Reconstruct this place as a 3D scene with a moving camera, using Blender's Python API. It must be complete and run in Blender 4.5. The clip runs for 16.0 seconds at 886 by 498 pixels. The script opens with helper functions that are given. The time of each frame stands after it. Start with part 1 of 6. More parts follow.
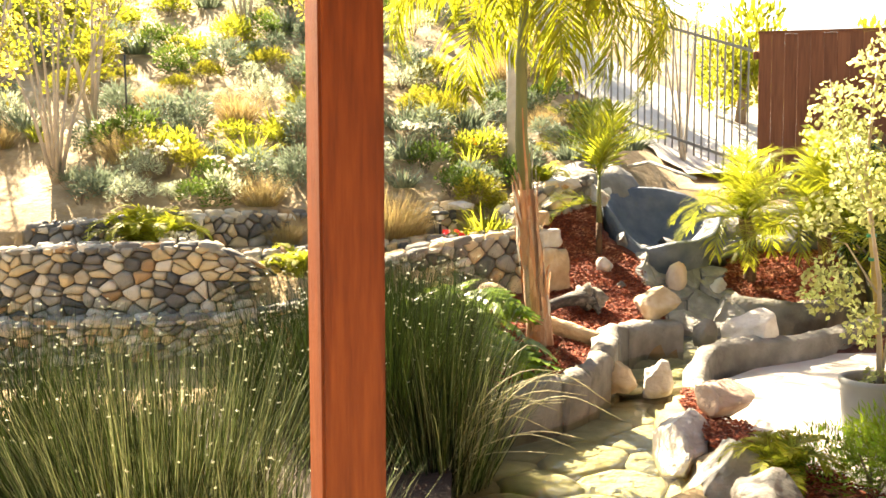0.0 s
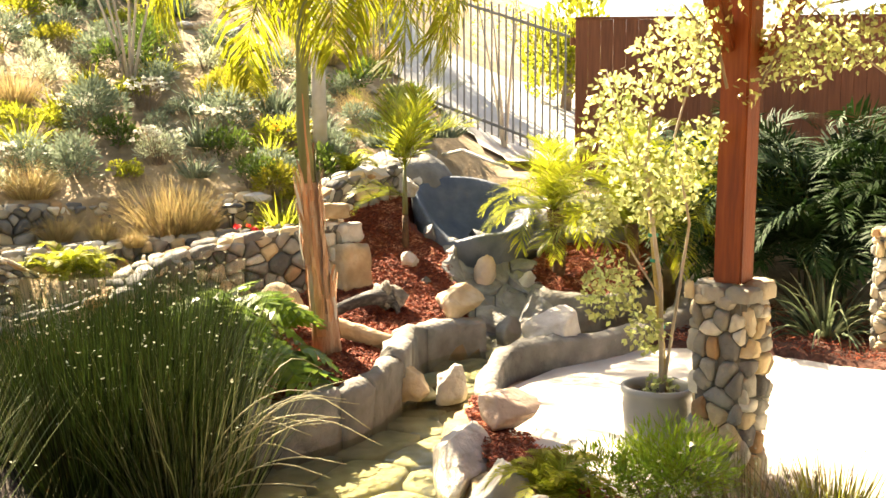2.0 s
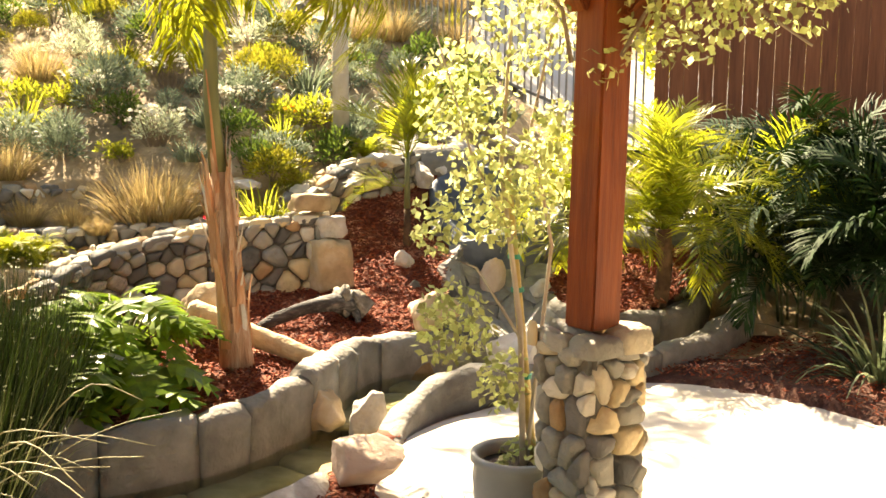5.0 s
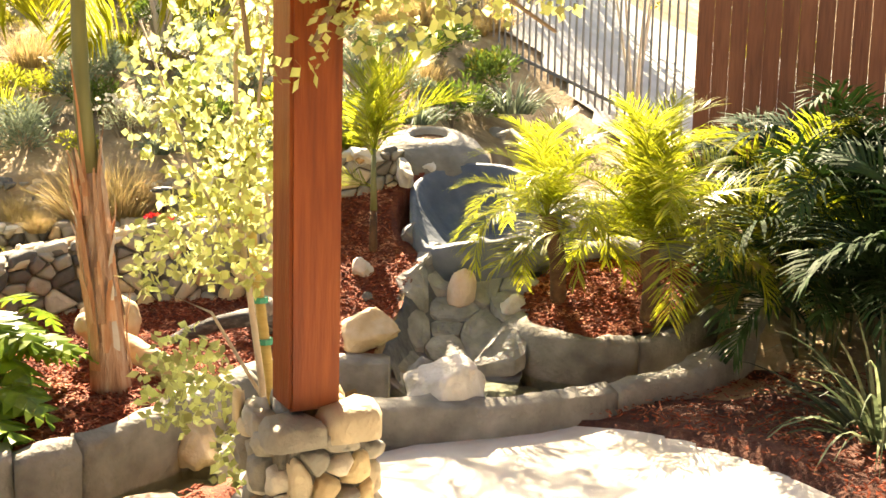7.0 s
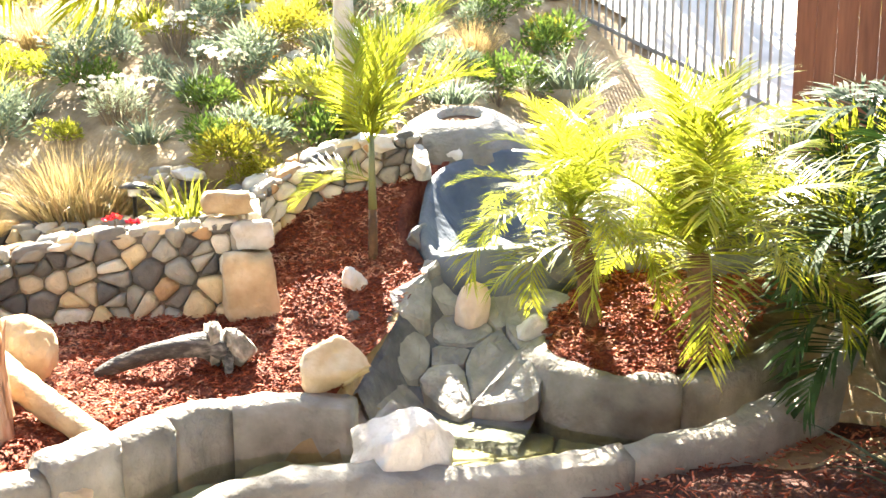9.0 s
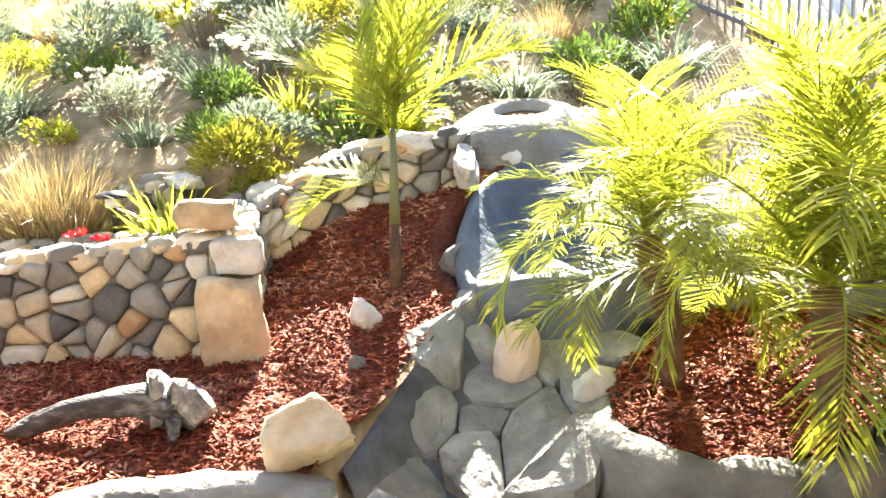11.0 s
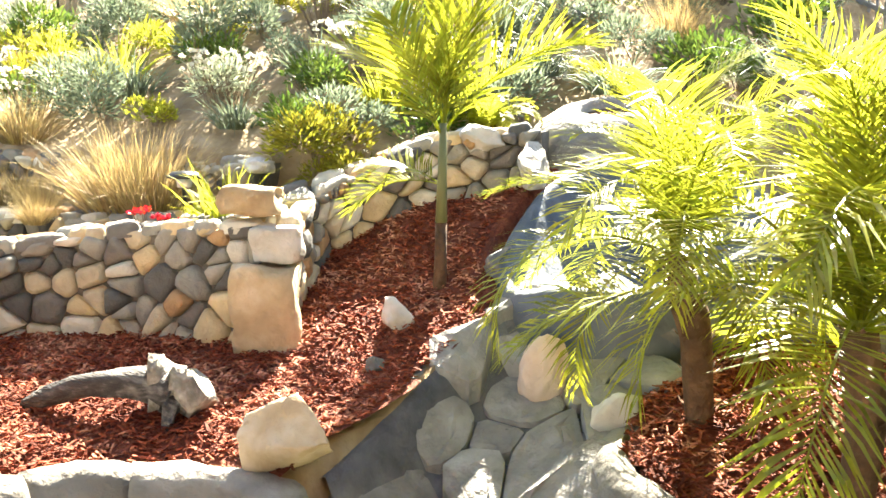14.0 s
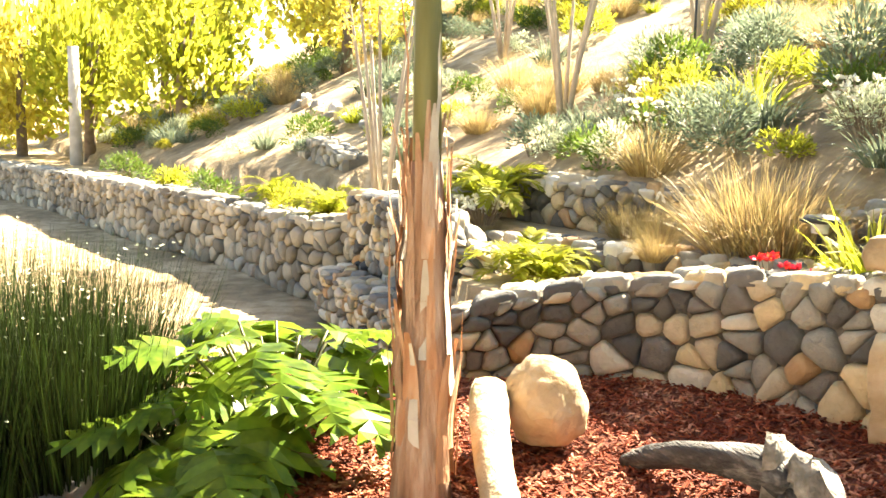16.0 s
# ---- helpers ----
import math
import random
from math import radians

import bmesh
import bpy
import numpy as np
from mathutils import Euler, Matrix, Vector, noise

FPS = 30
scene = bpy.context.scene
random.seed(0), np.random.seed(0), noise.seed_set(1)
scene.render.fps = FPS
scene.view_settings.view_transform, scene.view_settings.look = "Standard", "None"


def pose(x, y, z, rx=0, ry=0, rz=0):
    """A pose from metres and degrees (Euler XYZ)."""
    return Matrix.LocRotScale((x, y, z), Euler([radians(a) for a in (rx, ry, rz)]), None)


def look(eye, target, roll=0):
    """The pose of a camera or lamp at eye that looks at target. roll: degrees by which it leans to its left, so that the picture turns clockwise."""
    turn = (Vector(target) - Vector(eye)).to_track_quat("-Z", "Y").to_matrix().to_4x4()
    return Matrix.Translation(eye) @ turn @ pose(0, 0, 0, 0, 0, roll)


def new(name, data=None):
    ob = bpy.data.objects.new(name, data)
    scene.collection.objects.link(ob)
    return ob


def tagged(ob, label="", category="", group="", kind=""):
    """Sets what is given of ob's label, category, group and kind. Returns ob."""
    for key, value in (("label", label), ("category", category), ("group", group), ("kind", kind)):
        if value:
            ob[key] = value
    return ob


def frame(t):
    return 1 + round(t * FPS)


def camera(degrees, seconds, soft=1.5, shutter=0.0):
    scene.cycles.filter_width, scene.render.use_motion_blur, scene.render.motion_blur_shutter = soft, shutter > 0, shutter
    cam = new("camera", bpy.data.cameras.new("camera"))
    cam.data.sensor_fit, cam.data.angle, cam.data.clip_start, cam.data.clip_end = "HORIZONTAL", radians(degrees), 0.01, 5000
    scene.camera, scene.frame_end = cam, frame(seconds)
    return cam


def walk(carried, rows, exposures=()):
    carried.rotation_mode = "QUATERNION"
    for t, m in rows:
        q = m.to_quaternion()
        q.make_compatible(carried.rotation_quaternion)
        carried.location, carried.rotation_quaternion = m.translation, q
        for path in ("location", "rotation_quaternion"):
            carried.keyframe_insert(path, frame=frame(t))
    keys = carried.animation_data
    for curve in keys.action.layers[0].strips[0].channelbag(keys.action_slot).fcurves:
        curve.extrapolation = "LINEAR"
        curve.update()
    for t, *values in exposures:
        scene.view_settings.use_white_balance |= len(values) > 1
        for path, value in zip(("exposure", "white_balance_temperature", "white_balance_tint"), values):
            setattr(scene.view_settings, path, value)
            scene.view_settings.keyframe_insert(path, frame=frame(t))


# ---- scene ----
cam = camera(48.0, 16.0, soft=1.6)
PATH = [
    (0, (0.165, -0.318, 1.169), (0.123, 1.672, 0.978), -0.6),
    (0.5, (0.196, -0.254, 1.218), (0.356, 1.73, 1.024), -0.8),
    (1, (0.256, -0.033, 1.197), (0.541, 1.936, 0.993), -0.7),
    (1.5, (0.434, 0.087, 1.197), (0.725, 2.054, 0.979), -0.5),
    (2, (0.637, 0.18, 1.213), (0.886, 2.151, 0.985), -0.3),
    (2.5, (0.843, 0.3, 1.199), (1.041, 2.277, 0.966), -0.2),
    (3, (1.06, 0.431, 1.219), (1.197, 2.41, 0.967), -0.4),
    (5.5, (2.479, 1.366, 1.241), (2.273, 3.337, 0.969), 0.7),
    (6, (2.745, 1.604, 1.278), (2.475, 3.564, 0.983), 0.6),
    (6.5, (3.039, 1.834, 1.299), (2.681, 3.779, 1.0), 0.9),
    (7, (3.282, 2.088, 1.312), (2.865, 4.021, 1.011), 1.0),
    (7.5, (3.47, 2.401, 1.334), (3.006, 4.321, 1.022), 0.6),
    (8, (3.594, 2.794, 1.288), (3.069, 4.7, 0.981), 0.6),
    (8.5, (3.677, 3.148, 1.305), (3.077, 5.027, 0.975), 0.2),
    (9, (3.73, 3.484, 1.308), (3.04, 5.328, 0.958), -0.3),
    (9.5, (3.702, 3.821, 1.286), (2.956, 5.649, 0.967), 0.0),
    (12, (3.609, 5.199, 1.005), (2.609, 6.902, 0.688), -1.3),
    (12.5, (3.721, 5.229, 1.04), (2.714, 6.924, 0.703), -1.0),
    (13, (3.886, 5.24, 1.112), (2.945, 6.972, 0.77), 0.3),
    (13.5, (4.047, 5.29, 1.158), (3.054, 6.992, 0.818), 1.1),
    (14, (4.065, 5.38, 1.111), (2.809, 6.903, 0.789), 1.2),
    (14.5, (3.993, 5.438, 1.1), (2.483, 6.711, 0.781), 0.9),
    (15, (3.821, 5.507, 1.068), (2.128, 6.531, 0.776), 1.2),
    (15.5, (3.644, 5.571, 1.058), (1.835, 6.375, 0.773), 1.5),
    (16, (3.557, 5.637, 1.079), (1.654, 6.186, 0.802), 1.3),
]
walk(cam, [(t, look(eye, target, roll)) for t, eye, target, roll in PATH],
     exposures=[(0.0, 3.25, 8000, 11), (3.0, 3.0, 8000, 11), (5.5, 2.95, 8500, 12), (7.5, 3.45, 8300, 12), (9.0, 4.05, 6600, 10), (12.0, 3.95, 6300, 9), (14.0, 3.85, 6700, 8), (16.0, 3.65, 7300, 8)])

# ---- world and sun ----
SUN_AZ, SUN_EL = radians(-28), radians(43)     # azimuth from +y towards +x
world = bpy.data.worlds.new("sky")
scene.world = world
world.use_nodes = True
wn = world.node_tree
sky = wn.nodes.new("ShaderNodeTexSky")
sky.sky_type, sky.sun_disc = "NISHITA", False
sky.sun_elevation, sky.sun_rotation = SUN_EL, SUN_AZ
wn.links.new(sky.outputs[0], wn.nodes["Background"].inputs[0])
wn.nodes["Background"].inputs[1].default_value = 0.05
sun_data = bpy.data.lights.new("sun", "SUN")
sun_data.energy, sun_data.angle, sun_data.color = 5.0, radians(0.5), (1.0, 0.93, 0.8)
sun = new("sun", sun_data)
sun_dir = Vector((math.sin(SUN_AZ) * math.cos(SUN_EL), math.cos(SUN_AZ) * math.cos(SUN_EL), math.sin(SUN_EL)))
sun.matrix_world = look(tuple(sun_dir * 30), (0, 0, 0))


# ---- materials ----
def ramp_mat(name, cols, scale=8.0, rough=0.8, bump=0.3, bscale=None, vary=0.0, detail=6.0, stretch=(1, 1, 1), spec=0.3, trans=0.0, island=False, hue=0.0):
    """Colours mixed by two scales of noise, with relief; vary: brightness spread from piece to piece."""
    m = bpy.data.materials.new(name)
    m.use_nodes = True
    nt = m.node_tree
    N, L = nt.nodes, nt.links
    b = N["Principled BSDF"]
    tc = N.new("ShaderNodeTexCoord")
    mp = N.new("ShaderNodeMapping")
    mp.inputs["Scale"].default_value = stretch
    L.new(tc.outputs["Object"], mp.inputs[0])
    info = N.new("ShaderNodeObjectInfo")
    geo = N.new("ShaderNodeNewGeometry")
    rnd = geo.outputs["Random Per Island"] if island else info.outputs["Random"]
    off = N.new("ShaderNodeVectorMath")
    off.operation = "ADD"
    L.new(mp.outputs[0], off.inputs[0])
    sc = N.new("ShaderNodeMath")
    sc.operation = "MULTIPLY"
    sc.inputs[1].default_value = 37.0 if not island else 0.0
    L.new(rnd, sc.inputs[0])
    L.new(sc.outputs[0], off.inputs[1])
    n1 = N.new("ShaderNodeTexNoise")
    n1.inputs["Scale"].default_value, n1.inputs["Detail"].default_value = scale, detail
    n2 = N.new("ShaderNodeTexNoise")
    n2.inputs["Scale"].default_value, n2.inputs["Detail"].default_value = scale * 0.17, 3
    L.new(off.outputs[0], n1.inputs[0])
    L.new(off.outputs[0], n2.inputs[0])
    mix = N.new("ShaderNodeMath")
    mix.operation = "ADD"
    L.new(n1.outputs[0], mix.inputs[0])
    L.new(n2.outputs[0], mix.inputs[1])
    half = N.new("ShaderNodeMath")
    half.operation = "MULTIPLY_ADD"
    half.inputs[1].default_value, half.inputs[2].default_value = 1.25, -0.75
    L.new(mix.outputs[0], half.inputs[0])
    cr = N.new("ShaderNodeValToRGB")
    cr.color_ramp.elements[0].color, cr.color_ramp.elements[1].color = (*cols[0], 1), (*cols[-1], 1)
    for i, c in enumerate(cols[1:-1]):
        cr.color_ramp.elements.new((i + 1) / (len(cols) - 1)).color = (*c, 1)
    L.new(half.outputs[0], cr.inputs[0])
    out = cr.outputs[0]
    if vary or hue:
        hs = N.new("ShaderNodeHueSaturation")
        mr = N.new("ShaderNodeMapRange")
        mr.inputs["To Min"].default_value, mr.inputs["To Max"].default_value = 1 - vary, 1 + vary
        L.new(rnd, mr.inputs[0])
        L.new(mr.outputs[0], hs.inputs["Value"])
        if hue:
            mh = N.new("ShaderNodeMapRange")
            mh.inputs["To Min"].default_value, mh.inputs["To Max"].default_value = 0.5 - hue, 0.5 + hue
            L.new(rnd, mh.inputs[0])
            L.new(mh.outputs[0], hs.inputs["Hue"])
        L.new(out, hs.inputs["Color"])
        out = hs.outputs[0]
    L.new(out, b.inputs["Base Color"])
    b.inputs["Roughness"].default_value = rough
    b.inputs["Specular IOR Level"].default_value = spec
    if bump:
        bp = N.new("ShaderNodeBump")
        bp.inputs["Strength"].default_value, bp.inputs["Distance"].default_value = bump, 0.02
        n3 = N.new("ShaderNodeTexNoise")
        n3.inputs["Scale"].default_value, n3.inputs["Detail"].default_value = bscale or scale * 3, 8
        L.new(off.outputs[0], n3.inputs[0])
        L.new(n3.outputs[0], bp.inputs["Height"])
        L.new(bp.outputs[0], b.inputs["Normal"])
    if trans:
        tr = N.new("ShaderNodeBsdfTranslucent")
        L.new(out, tr.inputs[0])
        ms = N.new("ShaderNodeMixShader")
        ms.inputs[0].default_value = trans
        L.new(b.outputs[0], ms.inputs[1])
        L.new(tr.outputs[0], ms.inputs[2])
        L.new(ms.outputs[0], N["Material Output"].inputs[0])
    return m


def stone_mat():
    """Field stone: grey, tan, ochre and dark blue-grey pieces, picked piece by piece."""
    m = ramp_mat("fieldstone", [(0.6, 0.6, 0.6), (0.85, 0.85, 0.85), (1.1, 1.08, 1.05)], 14, 0.85, 0.5, 50)
    nt = m.node_tree
    N, L = nt.nodes, nt.links
    info = N.new("ShaderNodeObjectInfo")
    cr = N.new("ShaderNodeValToRGB")
    cr.color_ramp.interpolation = "CONSTANT"
    cols = [(0.27, 0.25, 0.205), (0.50, 0.42, 0.29), (0.11, 0.105, 0.095), (0.58, 0.45, 0.26), (0.34, 0.31, 0.25), (0.64, 0.58, 0.46), (0.42, 0.26, 0.13), (0.17, 0.155, 0.135)]
    cr.color_ramp.elements[0].color = (*cols[0], 1)
    cr.color_ramp.elements[1].position, cr.color_ramp.elements[1].color = 0.14, (*cols[1], 1)
    for i, c in enumerate(cols[2:]):
        cr.color_ramp.elements.new((0.30, 0.45, 0.58, 0.70, 0.84, 0.90)[i]).color = (*c, 1)
    L.new(info.outputs["Random"], cr.inputs[0])
    mx = N.new("ShaderNodeMix")
    mx.data_type, mx.blend_type = "RGBA", "MULTIPLY"
    mx.inputs[0].default_value = 1.0
    b = N["Principled BSDF"]
    src = b.inputs["Base Color"].links[0].from_socket
    L.new(src, mx.inputs[6])
    L.new(cr.outputs[0], mx.inputs[7])
    L.new(mx.outputs[2], b.inputs["Base Color"])
    return m


def water_mat():
    m = bpy.data.materials.new("pond_water")
    m.use_nodes = True
    N, L = m.node_tree.nodes, m.node_tree.links
    N.remove(N["Principled BSDF"])
    gl = N.new("ShaderNodeBsdfGlossy")
    gl.inputs["Roughness"].default_value = 0.06
    tp = N.new("ShaderNodeBsdfTransparent")
    tp.inputs[0].default_value = (0.93, 0.94, 0.80, 1)
    fr = N.new("ShaderNodeFresnel")
    fr.inputs[0].default_value = 1.33
    n = N.new("ShaderNodeTexNoise")
    n.inputs["Scale"].default_value, n.inputs["Detail"].default_value = 9, 3
    tc = N.new("ShaderNodeTexCoord")
    L.new(tc.outputs["Object"], n.inputs[0])
    bp = N.new("ShaderNodeBump")
    bp.inputs["Strength"].default_value, bp.inputs["Distance"].default_value = 0.25, 0.03
    L.new(n.outputs[0], bp.inputs["Height"])
    L.new(bp.outputs[0], gl.inputs["Normal"])
    L.new(bp.outputs[0], fr.inputs["Normal"])
    ms = N.new("ShaderNodeMixShader")
    L.new(fr.outputs[0], ms.inputs[0])
    L.new(tp.outputs[0], ms.inputs[1])
    L.new(gl.outputs[0], ms.inputs[2])
    L.new(ms.outputs[0], N["Material Output"].inputs[0])
    return m


STONE = stone_mat()
WATER = water_mat()
MORTAR = ramp_mat("mortar", [(0.09, 0.08, 0.065), (0.17, 0.15, 0.12)], 20, 0.95, 0.5)
MULCH = ramp_mat("mulch_bed", [(0.05, 0.014, 0.008), (0.14, 0.034, 0.016), (0.24, 0.075, 0.035)], 40, 0.9, 0.9, 90)
CHIP = ramp_mat("bark_chips", [(0.07, 0.015, 0.008), (0.20, 0.048, 0.022), (0.56, 0.29, 0.18)], 30, 0.8, 0.2, spec=0.12, vary=0.6, island=True)
CONCRETE = ramp_mat("shotcrete", [(0.10, 0.09, 0.075), (0.20, 0.185, 0.155), (0.32, 0.30, 0.26)], 7, 0.85, 0.8, 26, vary=0.18)
# dark blue-grey that carries the shade inside the waterfall basin
SHELL = ramp_mat("shaded_shell", [(0.035, 0.045, 0.06), (0.075, 0.09, 0.11), (0.14, 0.15, 0.165)], 6, 0.6, 0.7, 18)
DARKROCK = ramp_mat("basin_shell", [(0.04, 0.042, 0.045), (0.10, 0.10, 0.105), (0.19, 0.185, 0.175)], 8, 0.75, 1.0, 22)
PATIO = ramp_mat("patio_slab", [(0.44, 0.39, 0.31), (0.58, 0.53, 0.45), (0.68, 0.64, 0.56)], 4, 0.85, 0.15, 60)
POOLSTONE = ramp_mat("pool_flagstone", [(0.14, 0.125, 0.07), (0.28, 0.25, 0.15), (0.42, 0.39, 0.27)], 8, 0.8, 0.4, vary=0.2)
BOULDER = ramp_mat("boulder", [(0.20, 0.16, 0.11), (0.42, 0.36, 0.28), (0.62, 0.57, 0.50)], 9, 0.9, 1.0, 26, vary=0.18)
REDWOOD = ramp_mat("stained_post", [(0.08, 0.014, 0.003), (0.16, 0.033, 0.006), (0.24, 0.06, 0.012)], 10, 0.55, 0.2, stretch=(6, 6, 0.5))
FENCEWOOD = ramp_mat("stained_fence", [(0.11, 0.038, 0.016), (0.17, 0.06, 0.026), (0.23, 0.09, 0.04)], 8, 0.7, 0.2, stretch=(5, 5, 0.4), vary=0.12)
IRON = ramp_mat("fence_paint", [(0.16, 0.15, 0.14), (0.26, 0.25, 0.23)], 20, 0.35, 0.1)
SOIL = ramp_mat("hill_soil", [(0.12, 0.08, 0.04), (0.27, 0.19, 0.10), (0.48, 0.37, 0.23)], 6, 0.95, 0.8, 25)
# pot soil; also laid below the rushes in place of their shade
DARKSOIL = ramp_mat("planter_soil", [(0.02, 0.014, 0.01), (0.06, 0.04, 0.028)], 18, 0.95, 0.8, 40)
SPLINTER = ramp_mat("splintered_wood", [(0.015, 0.013, 0.01), (0.20, 0.175, 0.14), (0.56, 0.52, 0.45)], 16, 0.85, 0.9, 40)
WOODGREY = ramp_mat("driftwood_surface", [(0.012, 0.011, 0.01), (0.06, 0.055, 0.05), (0.28, 0.26, 0.23)], 8, 0.85, 0.8, 25, stretch=(1, 5, 5))
BARK = ramp_mat("palm_bark", [(0.14, 0.065, 0.035), (0.34, 0.20, 0.12), (0.52, 0.42, 0.32)], 7, 0.85, 0.8, 20, stretch=(4, 4, 0.7))
POT = ramp_mat("glazed_pot", [(0.20, 0.20, 0.18), (0.36, 0.35, 0.32)], 5, 0.45, 0.1)


# ---- mesh helpers ----
def mesh_from(name, verts, faces, mat, smooth=False):
    me = bpy.data.meshes.new(name)
    me.from_pydata([tuple(v) for v in verts], [], faces)
    me.materials.append(mat)
    if smooth:
        me.polygons.foreach_set("use_smooth", [True] * len(me.polygons))
    me.update()
    return me


def place(name, me, parent=None, label="", category="", group="", kind="", at=None):
    ob = new(name, me)
    if parent is not None:
        ob.parent = parent
    if at is not None:
        ob.location = at
    return tagged(ob, label, category, group, kind)


def empty(name, at, label, category, group=""):
    ob = new(name)
    ob.empty_display_size = 0.1
    ob.location = at
    return tagged(ob, label, category, group)


def box_mesh(name, size, mat, bevel=0.006):
    bm = bmesh.new()
    bmesh.ops.create_cube(bm, size=1)
    bmesh.ops.scale(bm, vec=size, verts=bm.verts)
    if bevel:
        bmesh.ops.bevel(bm, geom=bm.edges[:], offset=bevel, segments=2, affect="EDGES")
    me = bpy.data.meshes.new(name)
    bm.to_mesh(me)
    bm.free()
    me.materials.append(mat)
    return me


def rock_mesh(name, size, mat, seed, rough=0.22, flat=0.7):
    """An angular boulder, flattened where it stands."""
    bm = bmesh.new()
    bmesh.ops.create_icosphere(bm, subdivisions=4 if max(size) > 0.12 else 3, radius=1.15)
    r = random.Random(seed)
    planes = [(Vector((r.gauss(0, 1), r.gauss(0, 1), r.gauss(0, 0.8))).normalized(), r.uniform(0.58, 0.88) if rough > 0.12 else r.uniform(0.85, 1.0)) for _ in range(16)]
    for v in bm.verts:
        p = v.co.copy()
        for n, d in (planes if rough > 0.12 else []):
            k = p.dot(n) - d
            if k > 0:
                p -= n * k * 0.97
        p *= (1 if rough > 0.12 else 0.86) * (1 + max(rough, 0.16) * 0.7 * noise.noise(p * 1.7 + Vector((seed, 0, 0))) + 0.06 * noise.noise(p * 5) + 0.03 * noise.noise(p * 13))
        p.z = max(p.z, -flat)
        v.co = (p.x * size[0], p.y * size[1], p.z * size[2])
    me = bpy.data.meshes.new(name)
    bm.to_mesh(me)
    bm.free()
    me.materials.append(mat)
    me.polygons.foreach_set("use_smooth", [True] * len(me.polygons))
    return me


def boulder(name, at, size, seed, mat, label, rz=0.0, rx=0.0, ry=0.0, rough=0.22):
    ob = place(name, rock_mesh(name, size, mat, seed, rough), None, label, "rock")
    ob.matrix_basis = pose(at[0], at[1], at[2], rx, ry, rz)
    return ob


def lerp_path(pts, step):
    """Points about a step apart along a smooth curve through pts, with any further values carried along."""
    P = [np.array(p, float) for p in pts]
    P = [2 * P[0] - P[1]] + P + [2 * P[-1] - P[-2]]
    out = []
    for i in range(1, len(P) - 2):
        n = max(1, int(np.linalg.norm((P[i + 1] - P[i])[:2]) / step))
        for k in range(n):
            t = k / n
            out.append(0.5 * ((2 * P[i]) + (P[i + 1] - P[i - 1]) * t + (2 * P[i - 1] - 5 * P[i] + 4 * P[i + 1] - P[i + 2]) * t * t
                              + (3 * P[i] - P[i - 1] - 3 * P[i + 1] + P[i + 2]) * t ** 3))
    out.append(P[-2])
    return out


def sweep(name, pts, width, mat, step=0.06, wob=0.02, label="", category="", kind="", parent=None, round_top=0.04, seed=0):
    """A wall or kerb of rounded section along x, y, base, top."""
    path = lerp_path(pts, step)
    verts, faces = [], []
    n = len(path)
    prof = [(-0.5, 0, 0), (-0.5, 0.5, 0), (-0.5, 1, -1), (-0.3, 1, -0.25), (0, 1, 0), (0.3, 1, -0.25), (0.5, 1, -1), (0.5, 0.5, 0), (0.5, 0, 0)]
    for i, p in enumerate(path):
        a, b = path[max(0, i - 1)], path[min(n - 1, i + 1)]
        d = (b - a)[:2]
        d = d / (np.linalg.norm(d) + 1e-9)
        s = np.array([-d[1], d[0]])
        for j, (u, h, k) in enumerate(prof):
            q = Vector((p[0] * 2.2, p[1] * 2.2, j * 0.8 + seed))
            w = wob * (noise.noise(q) + 0.5 * noise.noise(q * 4))
            z = p[2] + (p[3] - p[2]) * h + k * round_top + (w * 0.8 if h == 1 else 0)
            xy = p[:2] + s * (u * width + w)
            verts.append((xy[0], xy[1], z))
    m = len(prof)
    for i in range(n - 1):
        for j in range(m - 1):
            faces.append((i * m + j, i * m + j + 1, (i + 1) * m + j + 1, (i + 1) * m + j))
    faces.append(tuple(range(m - 1, -1, -1)))
    faces.append(tuple((n - 1) * m + j for j in range(m)))
    return place(name, mesh_from(name, verts, faces, mat, True), parent, label, category, "", kind)


